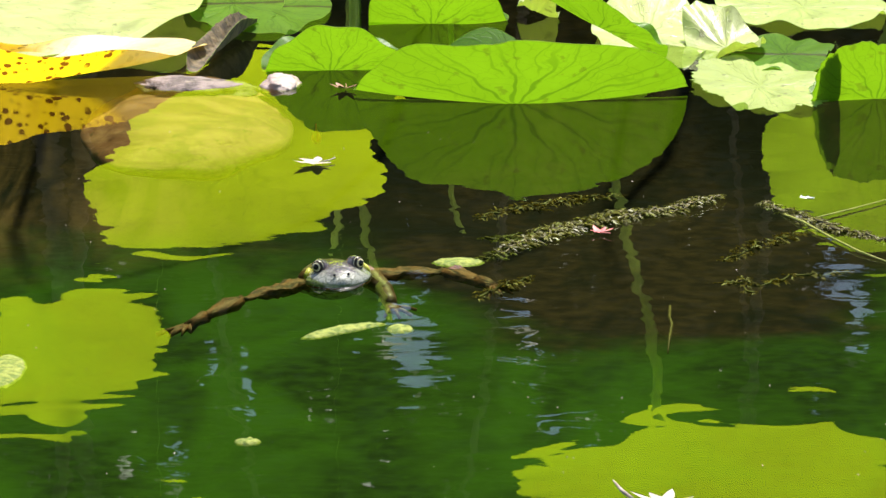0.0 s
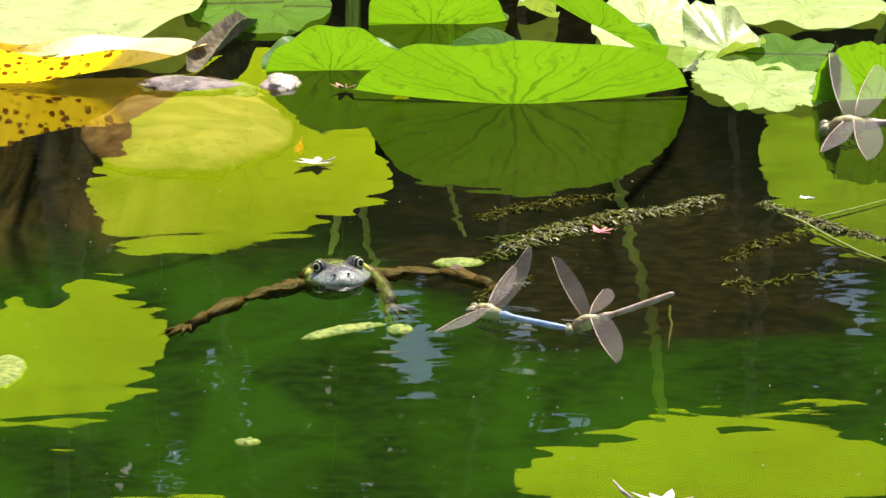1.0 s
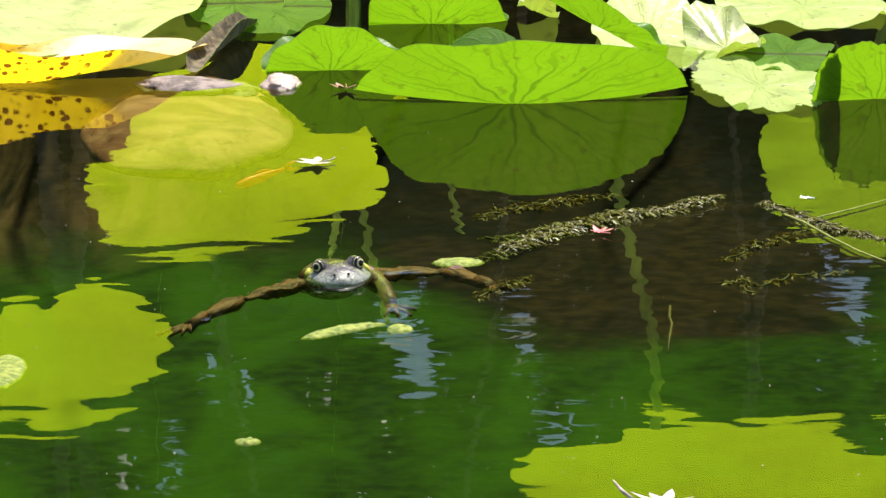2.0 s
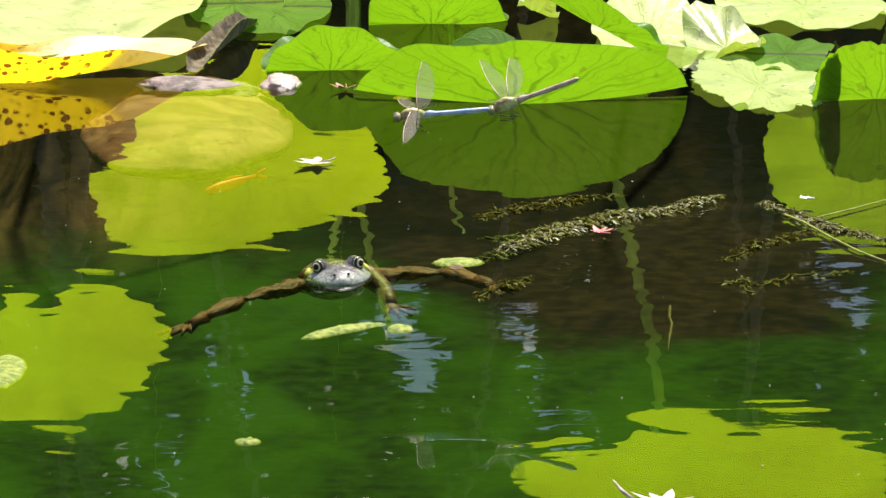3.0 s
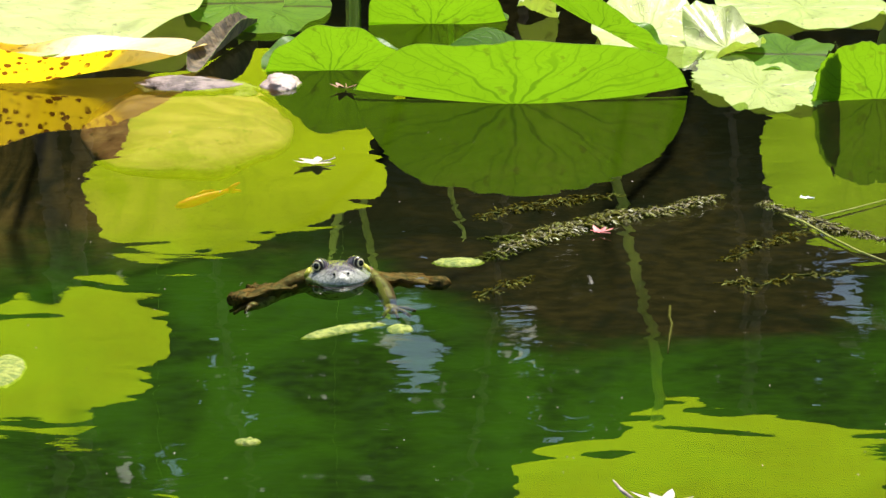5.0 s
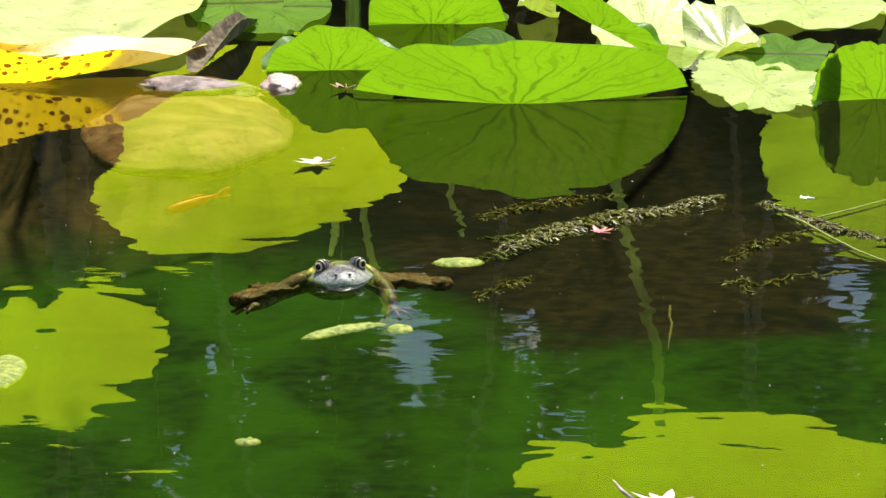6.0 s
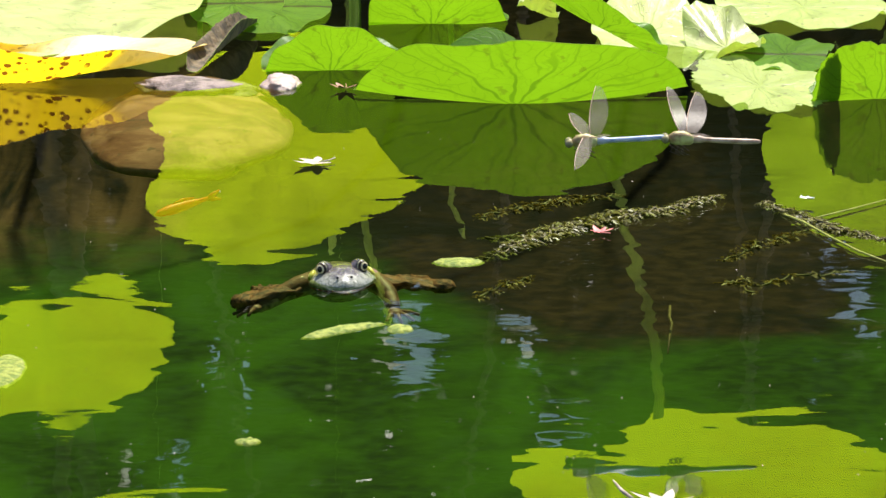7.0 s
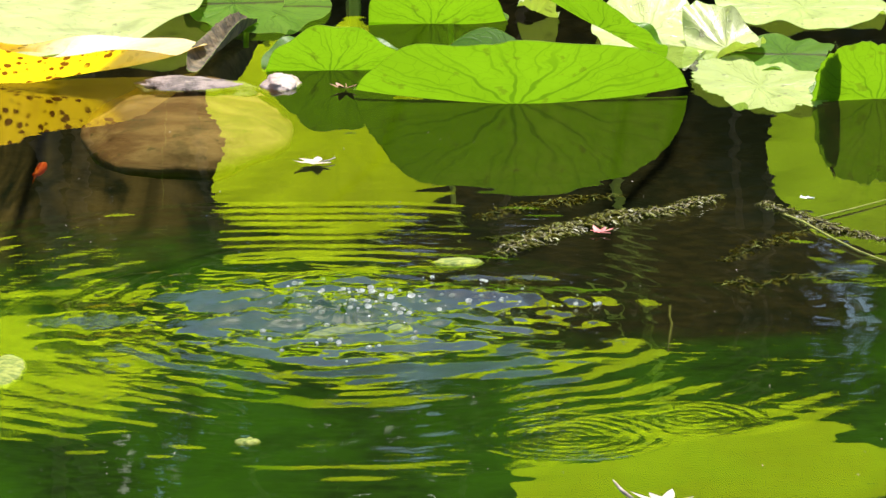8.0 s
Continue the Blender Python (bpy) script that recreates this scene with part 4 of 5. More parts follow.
weed([(0.0264, -0.0248, -0.0040), (0.0504, -0.0026, 0.0010), (0.0887, 0.0606, 0.0020), (0.1347, 0.1171, 0.0030), (0.1777, 0.1301, 0.0040), (0.2212, 0.1891, 0.0040)], "wet brown-green water weed strand at the surface", 1, 0.0026, 0.0150, 15)
weed([(0.0335, 0.0527, -0.0040), (0.0776, 0.0568, 0.0010), (0.1230, 0.1003, 0.0010), (0.1641, 0.1260, 0.0030), (0.2069, 0.1754, 0.0040)], "wet brown-green water weed strand at the surface", 2, 0.0030, 0.0130, 14)
weed([(0.0300, 0.1788, -0.0120), (0.0713, 0.2047, -0.0080), (0.1177, 0.2295, -0.0060), (0.1415, 0.2510, -0.0080)], "brown water weed under the surface", 3, 0.0040, 0.014, 12, WEED_SUNK)
weed([(0.0278, -0.1232, -0.0100), (0.0448, -0.1113, -0.0040), (0.0664, -0.0861, -0.0030)], "brown water weed tip under the surface", 4, 0.0032, 0.0105, 12, WEED_SUNK)
weed([(0.2569, 0.1768, 0.0000), (0.2807, 0.1264, 0.0020), (0.3076, 0.0671, 0.0020), (0.3402, 0.0337, 0.0000), (0.3723, 0.0021, 0.0000)], "wet brown-green water weed strand at the surface", 5, 0.0036, 0.0110, 12)
weed([(0.2159, 0.0031, -0.0100), (0.2487, 0.0421, -0.0040), (0.2861, 0.0754, -0.0020), (0.3167, 0.0702, 0.0000)], "brown water weed under the surface", 6, 0.0036, 0.0115, 11, WEED_SUNK)
weed([(0.2138, -0.0741, -0.0100), (0.2282, -0.0824, -0.0060), (0.2313, -0.1045, -0.0120)], "brown water weed under the surface", 7, 0.0035, 0.010, 11, WEED_SUNK)
weed([(0.2342, -0.0567, -0.0160), (0.2649, -0.0449, -0.0120), (0.3095, -0.0246, -0.0120)], "brown water weed under the surface", 8, 0.0048, 0.010, 9, WEED_SUNK)


def twig(name, pts, r, mat, label, category="stem"):
    bm = bmesh.new()
    tube(bm, pts, [r] * (len(pts) - 1) + [r * 0.4], 8)
    return tagged(part(name, bm, mat), label, category)


twig("reed", [(0.2698, 0.1313, 0.0010), (0.2827, 0.0906, 0.0030), (0.3008, 0.0349, 0.0020), (0.3185, -0.0177, 0.0020), (0.3485, -0.0698, 0.0000)], 0.0009, REED, "thin yellow-green reed lying on the water", "reed")
twig("reed", [(0.2830, 0.0955, 0.0020), (0.3221, 0.1399, 0.0020), (0.3726, 0.2014, 0.0020)], 0.0007, REED, "thin yellow-green reed lying on the water", "reed")


def algae(at, a, b, label, seed, bend=0.0):
    """A floating cushion of duckweed and algae with a lumpy edge."""
    bm = bmesh.new()
    n, rings = 40, 7
    mid = bm.verts.new((0, 0, 0.0016))
    prev = None
    for i in range(1, rings + 1):
        rho = i / rings
        ring = []
        for j in range(n):
            th = 2 * math.pi * j / n
            r = rho * (1 + 0.14 * noise.noise((math.cos(th) * 2 + seed, math.sin(th) * 2, 0)) + 0.06 * noise.noise((math.cos(th) * 9, math.sin(th) * 9, seed)))
            x, y = a * r * math.cos(th), b * r * math.sin(th)
            z = 0.0016 * (1 - rho ** 4) + 0.0010 * noise.noise((x * 300, y * 200, seed)) - 0.001 * (rho == 1)
            ring.append(bm.verts.new((x, y + bend * (x / a) ** 2 * b, z)))
        for j in range(n):
            if prev:
                bm.faces.new((prev[j], ring[j], ring[(j + 1) % n], prev[(j + 1) % n]))
            else:
                bm.faces.new((mid, ring[j], ring[(j + 1) % n]))
        prev = ring
    return tagged(part("floating_algae", bm, ALGA, at=at), label, "algae", "floating algae")


ALGAE = [
    algae(pose(-0.0728, -0.2780, 0.0, 0, 0, 42), 0.037, 0.0095, "yellow-green strip of algae floating on the pond", 1, -0.2),
    algae(pose(-0.0308, -0.2744, 0.0), 0.0098, 0.013, "small yellow-green patch of algae on the pond", 2),
    algae(pose(0.0112, -0.0475, 0.0), 0.020, 0.015, "small flat green pad of algae on the pond", 3),
    algae(pose(-0.1276, -0.6046, 0.0), 0.0085, 0.008, "small pale patch of algae on the pond", 4),
    algae(pose(-0.3025, -0.4021, 0.0), 0.0135, 0.05, "speckled patch of algae floating on the pond", 5),
]


def maple(at, size, mat, label, seed, curl=0.3):
    """A fallen maple leaf: five pointed lobes and a stalk."""
    rng = random.Random(seed)
    root = tagged(empty("maple_leaf", at), label, "leaf", "fallen maple leaves")
    bm = bmesh.new()
    mid = bm.verts.new((0, 0, 0.001))
    rim = []
    for i in range(5):
        a = radians(-30 + 60 * i)
        L = size * (1.0, 0.95, 1.15, 0.95, 0.8)[i] * rng.uniform(0.85, 1.1)
        for da, k in ((-0.46, 0.56), (-0.2, 0.80), (0.0, 1.0), (0.2, 0.80), (0.46, 0.56)):
            r = L * k
            rim.append(bm.verts.new((r * math.cos(a + da), r * math.sin(a + da), 0.001 + curl * r * r / size + rng.uniform(0, 0.0006))))
    for p, q in zip(rim, rim[1:]):
        bm.faces.new((mid, p, q))
    part("blade", bm, mat, root)
    bm = bmesh.new()
    tube(bm, [(0, 0, 0.001), (size * 0.1, -size * 0.6, 0.0015), (size * 0.35, -size * 1.1, 0.002)], [0.0005, 0.0005, 0.0004], 6)
    part("leaf_stalk", bm, mat, root)
    return root


MAPLES = [
    maple(pose(-0.1047, 0.3379, 0.001, 0, 0, 120), 0.019, MAPLE_PALE, "bleached maple leaf floating on the pond", 1, 0.12),
    maple(pose(0.1224, 0.0530, 0.001, 0, 0, 30), 0.0095, MAPLE_PINK, "small pink maple leaf floating on the pond", 2),
    maple(pose(0.1375, -0.7660, 0.001, 0, 0, 100), 0.018, MAPLE_PALE, "bleached maple leaf floating on the pond", 3),
    maple(pose(-0.0887, 0.6890, 0.001, 0, 0, 160), 0.014, plain("brown_maple", (0.30, 0.12, 0.08), (0.42, 0.2, 0.12), 100.0), "brown maple leaf against a lotus leaf", 4),
]
twig("fallen_twig", [(0.1182, -0.7588, 0.0020), (0.1115, -0.7481, 0.0050), (0.1065, -0.7383, 0.0090)], 0.0012, MAPLE_PALE, "thin bleached twig on the water", "twig")

twig("sunken_stem", [(0.1665, -0.1872, -0.0030), (0.1650, -0.2100, -0.0060), (0.1655, -0.2400, -0.0040), (0.1625, -0.2700, -0.0080), (0.1600, -0.3000, -0.0120)], 0.0011, plain("sunken_stem", (0.09, 0.06, 0.02), (0.18, 0.13, 0.045), 120.0, 0.6), "thin brown stem under the water", "stem")
maple(pose(0.2916, 0.1723, 0.004, 0, 0, 40), 0.0062, plain("white_petal", (0.74, 0.76, 0.70), (0.86, 0.86, 0.82), 120.0, 0.5), "tiny white leaf scrap on the water weed", 6, 0.1)


def specks(count, seed):
    """Pollen and crumbs on the water."""
    rng = random.Random(seed)
    bm = bmesh.new()
    for _ in range(count):
        x, y, r = rng.uniform(-0.36, 0.36), rng.uniform(-0.7, 0.55), rng.uniform(0.0002, 0.0006)
        vs = [bm.verts.new((x + r * math.cos(a), y + 2.2 * r * math.sin(a), 0.0004 + 0.0004 * (i % 2))) for i, a in enumerate((0, 1.2, 2.4, 3.6, 4.9))]
        bm.faces.new(vs)
    return tagged(part("floating_specks", bm, MAPLE_PALE), "tiny pale specks floating on the pond", "specks", kind="stuff")


specks(60, 9)


# ---------------------------------------------------------------- rings on the water, splash
def ring_set(name, x, y, radii, width, height, label, rough=0.0, seed=0, n=150, group="rings on the water"):
    """Rings of water round one centre; each ring is a piece that rises and falls on its own."""
    root = tagged(empty(name, pose(x, y, 0)), label, "ripple", group)
    rings = []
    for i, r in enumerate(radii):
        bm = bmesh.new()
        m = 9
        grid = []
        h = height(r)
        for j in range(n):
            a = 2 * math.pi * j / n
            wob = 1 + 0.06 * noise.noise((math.cos(a) * 1.5 + seed, math.sin(a) * 1.5, 0.5)) + (0.035 * noise.noise((math.cos(a) * 5, math.sin(a) * 5, seed + 2.5)) if rough else 0.0)
            row = []
            for q in range(m + 1):
                t = q / m
                rr = (r + width * (t - 0.5)) * wob
                ch = rough * max(0.0, 1.0 - rr / 0.26) ** 1.35
                px, py = rr * math.cos(a), rr * math.sin(a)
                swell = max(0.03, 0.50 + 0.75 * noise.noise((math.cos(a) * 2, math.sin(a) * 2, r * 9 + seed)) + (0.8 * noise.noise((math.cos(a) * 5, math.sin(a) * 5, r * 23 + seed)) if rough else 0.0))
                z = h * swell * math.sin(math.pi * t) ** 2
                z += ch * (0.5 + noise.noise((px * 11, py * 19, seed)) + 0.22 * noise.noise((px * 36, py * 60, seed + 3)) + 0.13 * noise.noise((px * 90, py * 130, seed + 6)))
                row.append(bm.verts.new((px, py, z)))
            grid.append(row)
        for j in range(n):
            r0, r1 = grid[j], grid[(j + 1) % n]
            for q in range(m):
                bm.faces.new((r0[q], r0[q + 1], r1[q + 1], r1[q]))
        rings.append((r, part("ring", bm, RIPPLE if not rough or r > 0.21 else (RIPPLE_MID if r > 0.13 else RIPPLE_CORE), root, "", pose(0, 0, -1.3))))
    return root, rings


def ring_rows(rings, t0, speed, life, lift=0.0):
    for r, ob in rings:
        on = t0 + r / speed
        off = on + life
        rows = [(0.0, pose(0, 0, -1.3))]
        if on < 7.9:
            rows += [(on - 0.1, pose(0, 0, -1.3)), (on, pose(0, 0, lift))]
            t = on + 0.1
            k = 0
            while t < min(off - 0.03, 7.95):
                rows.append((t, pose(0, 0, lift + (0.0002 if k % 2 and r > 0.2 else 0.0))))
                t += 0.1
                k += 1
            if off < 7.85:
                rows += [(off, pose(0, 0, lift)), (off + 0.03, pose(0, 0, -1.3))]
            rows.append((8.0, rows[-1][1]))
        else:
            rows.append((8.0, pose(0, 0, -1.3)))
        walk(ob, rows)


SPLASH_RINGS = ring_set("splash_rings", -0.0717, -0.2560, [0.017 + 0.027 * i for i in range(18)], 0.029, lambda r: 0.0040 * math.exp(-r / 0.085) + 0.00020, "spreading rings of ruffled green pond water", 0.019, 1)
DROP_RINGS = ring_set("drop_rings", 0.0818, -0.5895, [0.008 + 0.011 * i for i in range(8)], 0.012, lambda r: 0.00017, "small spreading rings on the pond", 0.0, 2, 90)
DROP_RINGS_B = ring_set("drop_rings", 0.1657, -0.5402, [0.007 + 0.010 * i for i in range(5)], 0.011, lambda r: 0.00014, "small spreading rings on the pond", 0.0, 3, 70)
DROP_RINGS_C = ring_set("drop_rings", -0.2758, -0.4439, [0.007 + 0.010 * i for i in range(7)], 0.011, lambda r: 0.00014, "small spreading rings on the pond", 0.0, 4, 70)
KICK_RINGS = ring_set("kick_rings", -0.0818, -0.1196, [0.050 + 0.015 * i for i in range(8)], 0.016, lambda r: 0.00022, "low rings spreading round the frog", 0.0, 5, 90)


def splash(label, x, y, throws, seed, thick=None):
    """Water thrown up: each lump of drops flies on its own."""
    rng = random.Random(seed)
    root = tagged(empty("splash", pose(x, y, 0)), label, "splash")
    made = []
    for size, t0, p, v, lumps, stretch in throws:
        bm = bmesh.new()
        d = Vector((rng.uniform(-0.8, 0.8), rng.uniform(-0.4, 0.4), 1)).normalized()
        way = (Vector(v).normalized() + d * 0.4).normalized()
        for strand in range(lumps // 6):
            # a curling string of water that swells and thins
            w = (way * 0.6 + Vector((rng.gauss(0, 0.9), rng.gauss(0, 0.7), rng.gauss(0, 0.6)))).normalized()
            side = w.cross(Vector((0.3, 1, 0.2))).normalized()
            c = Vector((rng.gauss(0, 1), rng.gauss(0, 1), rng.gauss(0, 0.7))) * size * (1.2 + stretch)
            n, run, bend, ph = 14, size * rng.uniform(1.2, 3.4) * (0.5 + stretch), rng.uniform(-2.2, 2.2), rng.uniform(0, 60)
            pts, fat = [], []
            for q in range(n):
                t = q / (n - 1)
                pts.append(c + w * (run * (t - 0.5)) + side * (bend * run * 0.35 * (t - 0.5) ** 2) + side * (size * 0.25 * noise.noise((t * 4, ph, 0))))
                fat.append(size * math.sin(math.pi * (0.04 + 0.92 * t)) ** 0.6 * (0.16 + 0.42 * abs(noise.noise((t * 3.5, ph, 9)))))
            tube(bm, pts, fat, 9, up=(0.3, 1, 0.1))
        if size > 0.0068:
            # dense white heart of the splash
            for q in range(26):
                c = Vector((rng.gauss(0, 1.0), rng.gauss(0, 0.8), rng.gauss(0, 1.5))) * size * 0.75
                start = len(bm.verts)
                ball(bm, c, size * rng.uniform(0.18, 0.50), 14, 10, 0, (rng.uniform(0.6, 2.0), 0.9, rng.uniform(0.6, 2.0)))
                bm.verts.ensure_lookup_table()
                for vert in bm.verts[start:]:
                    vert.co += (vert.co - c) * 1.1 * noise.noise(vert.co * 380)
        for q in range(1 if lumps == 1 else 5 + lumps):
            r = size * (rng.uniform(0.2, 0.7) if lumps == 1 else rng.uniform(0.14, 0.52) ** 1.4)
            spread = 0.0 if lumps == 1 else size * (1.6 + 1.8 * stretch)
            ball(bm, Vector((rng.gauss(0, 1), rng.gauss(0, 1), rng.gauss(0, 1.2))) * spread, r, 8, 6, 0, (rng.uniform(0.7, 1.3), rng.uniform(0.7, 1.1), rng.uniform(0.8, 1.3)))
        made.append((tagged(part("spray", bm, (thick or FOAM) if lumps > 14 else DROP, root, "", pose(p[0], p[1], -1.3)), kind="stuff"), t0, p, v))
    return root, made


def throw_rows(made):
    for ob, t0, p, v in made:
        rows = [(0.0, pose(p[0], p[1], -1.3)), (t0 - 0.1, pose(p[0], p[1], -1.3))]
        t = t0
        while t < 8.0:
            q = t - t0
            z = p[2] + v[2] * q - 4.9 * q * q
            if z < -0.012:
                break
            rows.append((t, pose(p[0] + v[0] * q, p[1] + v[1] * q, z, 90 * q * 4, 0, 60 * q)))
            t += 0.0667
        end = rows[-1][1].translation
        if t < 7.9:
            rows += [(t + 0.0667, pose(end.x, end.y, -1.3)), (8.0, pose(end.x, end.y, -1.3))]
        else:
            rows.append((8.0, rows[-1][1]))
        walk(ob, rows)


def throws_up(seed, count, t0, reach, fast, size):
    rng = random.Random(seed)
    out = []
    for i in range(count):
        a = rng.uniform(0, 2 * math.pi)
        k = rng.random() ** 0.5
        up = fast * rng.uniform(0.12, 1.0)
        out.append((size * rng.uniform(0.4, 1.0), t0 + rng.uniform(-0.03, 0.05), (0.045 * math.cos(a), 0.035 * math.sin(a), 0.0),
                    (reach * k * math.cos(a), reach * 0.8 * k * math.sin(a) - 0.25 * reach, up), rng.choice((1, 1, 4, 10, 18, 24)), rng.uniform(0.3, 1.1)))
    return out


def spires(root, places, seed):
    """Columns of white water that stand up and sink back: (x, y, half width, height, strands, time of the top)."""
    rng = random.Random(seed)
    made = []
    for x, y, w, h, strands, top in places:
        bm = bmesh.new()
        lean = rng.uniform(-0.12, 0.12)
        for _ in range(strands):
            bx, by, tall = rng.gauss(0, 0.45) * w, rng.gauss(0, 0.35) * w, h * rng.random() ** 0.8
            low = -0.006 if rng.random() < 0.65 else tall * 0.55
            fat, ph, curl = w * rng.uniform(0.06, 0.24), rng.uniform(0, 60), rng.uniform(-2.2, 2.2) * w
            pts, sizes = [], []
            for q in range(13):
                t = q / 12
                z = low + (tall - low) * t
                spread = 1.0 + 0.5 * t
                pts.append((bx * spread + lean * z + curl * t * t * 0.5 + w * 0.7 * noise.noise((t * 4, ph, 0)), by * spread + w * 0.2 * noise.noise((t * 4, ph, 7)), z))
                sizes.append(fat * (0.10 + 1.9 * abs(noise.noise((t * 6, ph, 3)))) * math.sin(math.pi * (0.06 + 0.88 * t)) ** 0.5)
            tube(bm, pts, sizes, 8, up=(0.3, 1, 0.1))
        for _ in range(strands * 2):
            z = h * (0.2 + 1.05 * rng.random())
            ball(bm, (rng.gauss(0, 0.9) * w + lean * z, rng.gauss(0, 0.6) * w, z), rng.uniform(0.0005, 0.0017), 8, 6, 0, (1, 1, rng.uniform(0.8, 1.6)))
        made.append((part("water_column", bm, FOAM, root, "white column of splashing water", pose(x, y, -1.3)), x, y, h, top))
    return made


def spire_rows(made):
    for ob, x, y, h, top in made:
        walk(ob, [(0.0, pose(x, y, -1.3)), (top - 0.12, pose(x, y, -1.3)), (top - 0.06, pose(x, y, -h)), (top - 0.02, pose(x, y, -0.1 * h)), (top + 0.03, pose(x, y, 0)),
                  (top + 0.10, pose(x, y, -0.45 * h)), (top + 0.17, pose(x, y, -1.3 * h)), (top + 0.24, pose(x, y, -1.3)), (8.0, pose(x, y, -1.3))])


LEAP = splash("clear water drops thrown up by the leaping frog", -0.0699, -0.0799, throws_up(1, 60, 7.15, 0.55, 1.4, 0.0044) + throws_up(5, 56, 7.155, 0.6, 0.75, 0.0058) + throws_up(6, 30, 7.22, 0.6, 0.6, 0.0054), 3, DROP)
CROWN_WATER = spires(LEAP[0], [(-0.035, -0.050, 0.010, 0.030, 18, 7.19), (0.000, -0.056, 0.014, 0.030, 26, 7.20), (0.030, -0.050, 0.012, 0.034, 20, 7.20), (0.076, -0.020, 0.006, 0.046, 12, 7.20), (0.052, -0.040, 0.014, 0.024, 18, 7.22),
                               (-0.020, -0.060, 0.020, 0.018, 24, 7.30), (0.030, -0.060, 0.020, 0.022, 24, 7.31), (-0.040, -0.060, 0.014, 0.024, 16, 7.40), (0.035, -0.060, 0.014, 0.024, 16, 7.41)], 31)
PLUNGE = splash("white splash of water where the frog falls back", -0.0950, -0.2924, throws_up(2, 34, 7.41, 1.1, 0.70, 0.0036) + throws_up(12, 40, 7.42, 1.3, 0.36, 0.0046) + throws_up(13, 26, 7.49, 0.8, 0.50, 0.0040), 4)
COLUMNS = spires(PLUNGE[0], [(-0.007, -0.084, 0.014, 0.062, 60, 7.49), (-0.024, -0.030, 0.012, 0.052, 34, 7.48), (-0.062, 0.058, 0.005, 0.078, 9, 7.48), (-0.048, 0.030, 0.010, 0.030, 14, 7.49), (0.089, 0.115, 0.008, 0.042, 22, 7.49),
                             (0.030, 0.060, 0.024, 0.022, 46, 7.50), (0.070, 0.090, 0.022, 0.018, 36, 7.51), (0.125, 0.100, 0.024, 0.014, 34, 7.52), (0.020, 0.020, 0.022, 0.030, 34, 7.60), (0.000, -0.010, 0.018, 0.034, 30, 7.68), (0.045, 0.030, 0.020, 0.022, 28, 7.70), (-0.02, -0.02, 0.018, 0.018, 24, 7.80)], 21)


def bubbles(x, y, seed, count, spread, size):
    """A raft of clear bubbles and lumps of broken water; its white stands for sun glints."""
    rng = random.Random(seed)
    bm = bmesh.new()
    for _ in range(count):
        a, k = rng.uniform(0, 6.28), rng.random() ** 0.6
        px, py = spread[0] * k * math.cos(a), spread[1] * k * math.sin(a)
        far = math.hypot(x + px + 0.0717, y + py + 0.2560)
        ball(bm, (px, py, 0.0105 * max(0.0, 1.0 - far / 0.26) ** 1.35), size * rng.uniform(0.3, 1.0) ** 1.8, 8, 6, 0, (1.2, 1.0, 0.7))
    return tagged(part("bubbles", bm, FOAM, at=pose(x, y, -1.3)), "bubbles on the broken water, white to stand for sun glints", "bubbles", "bubbles on the water", "stuff"), x, y


GLINT_BUBBLES = [bubbles(-0.0650, -0.2148, 1, 60, (0.050, 0.06), 0.0026), bubbles(-0.0432, -0.1777, 2, 36, (0.10, 0.08), 0.0022), bubbles(-0.0854, -0.3045, 3, 24, (0.06, 0.09), 0.0022), bubbles(0.0314, -0.1967, 4, 18, (0.09, 0.05), 0.0022)]


# ---------------------------------------------------------------- what moves
def pair_rows(track):
    """Rows for two dragonflies in tandem: the second hangs behind the first."""
    first, second = [], []
    for t, x, y, z, heading, pitch, roll, bend, *aside in track:
        m = pose(x, y, z, roll, pitch, heading)
        first.append((t, m))
        second.append((t, m @ pose(0.058, 0, -0.001, 0, bend, aside[0] if aside else 0) @ pose(0.012, 0, -0.002)))
    return first, second


def beat(wings, seed):
    """Wing beats."""
    rng = random.Random(seed)
    swing = [14, -14, 26, 4, -20, 18, 34, -6]
    for wing, s, hind in wings:
        base = wing.matrix_basis.translation.copy()
        rows = []
        for i in range(81):
            a = swing[(i + 3 * hind + seed) % len(swing)] + rng.uniform(-5, 5)
            rows.append((i / 10, pose(*base, s * a, 0, s * (-12 if hind else 10))))
        walk(wing, rows)


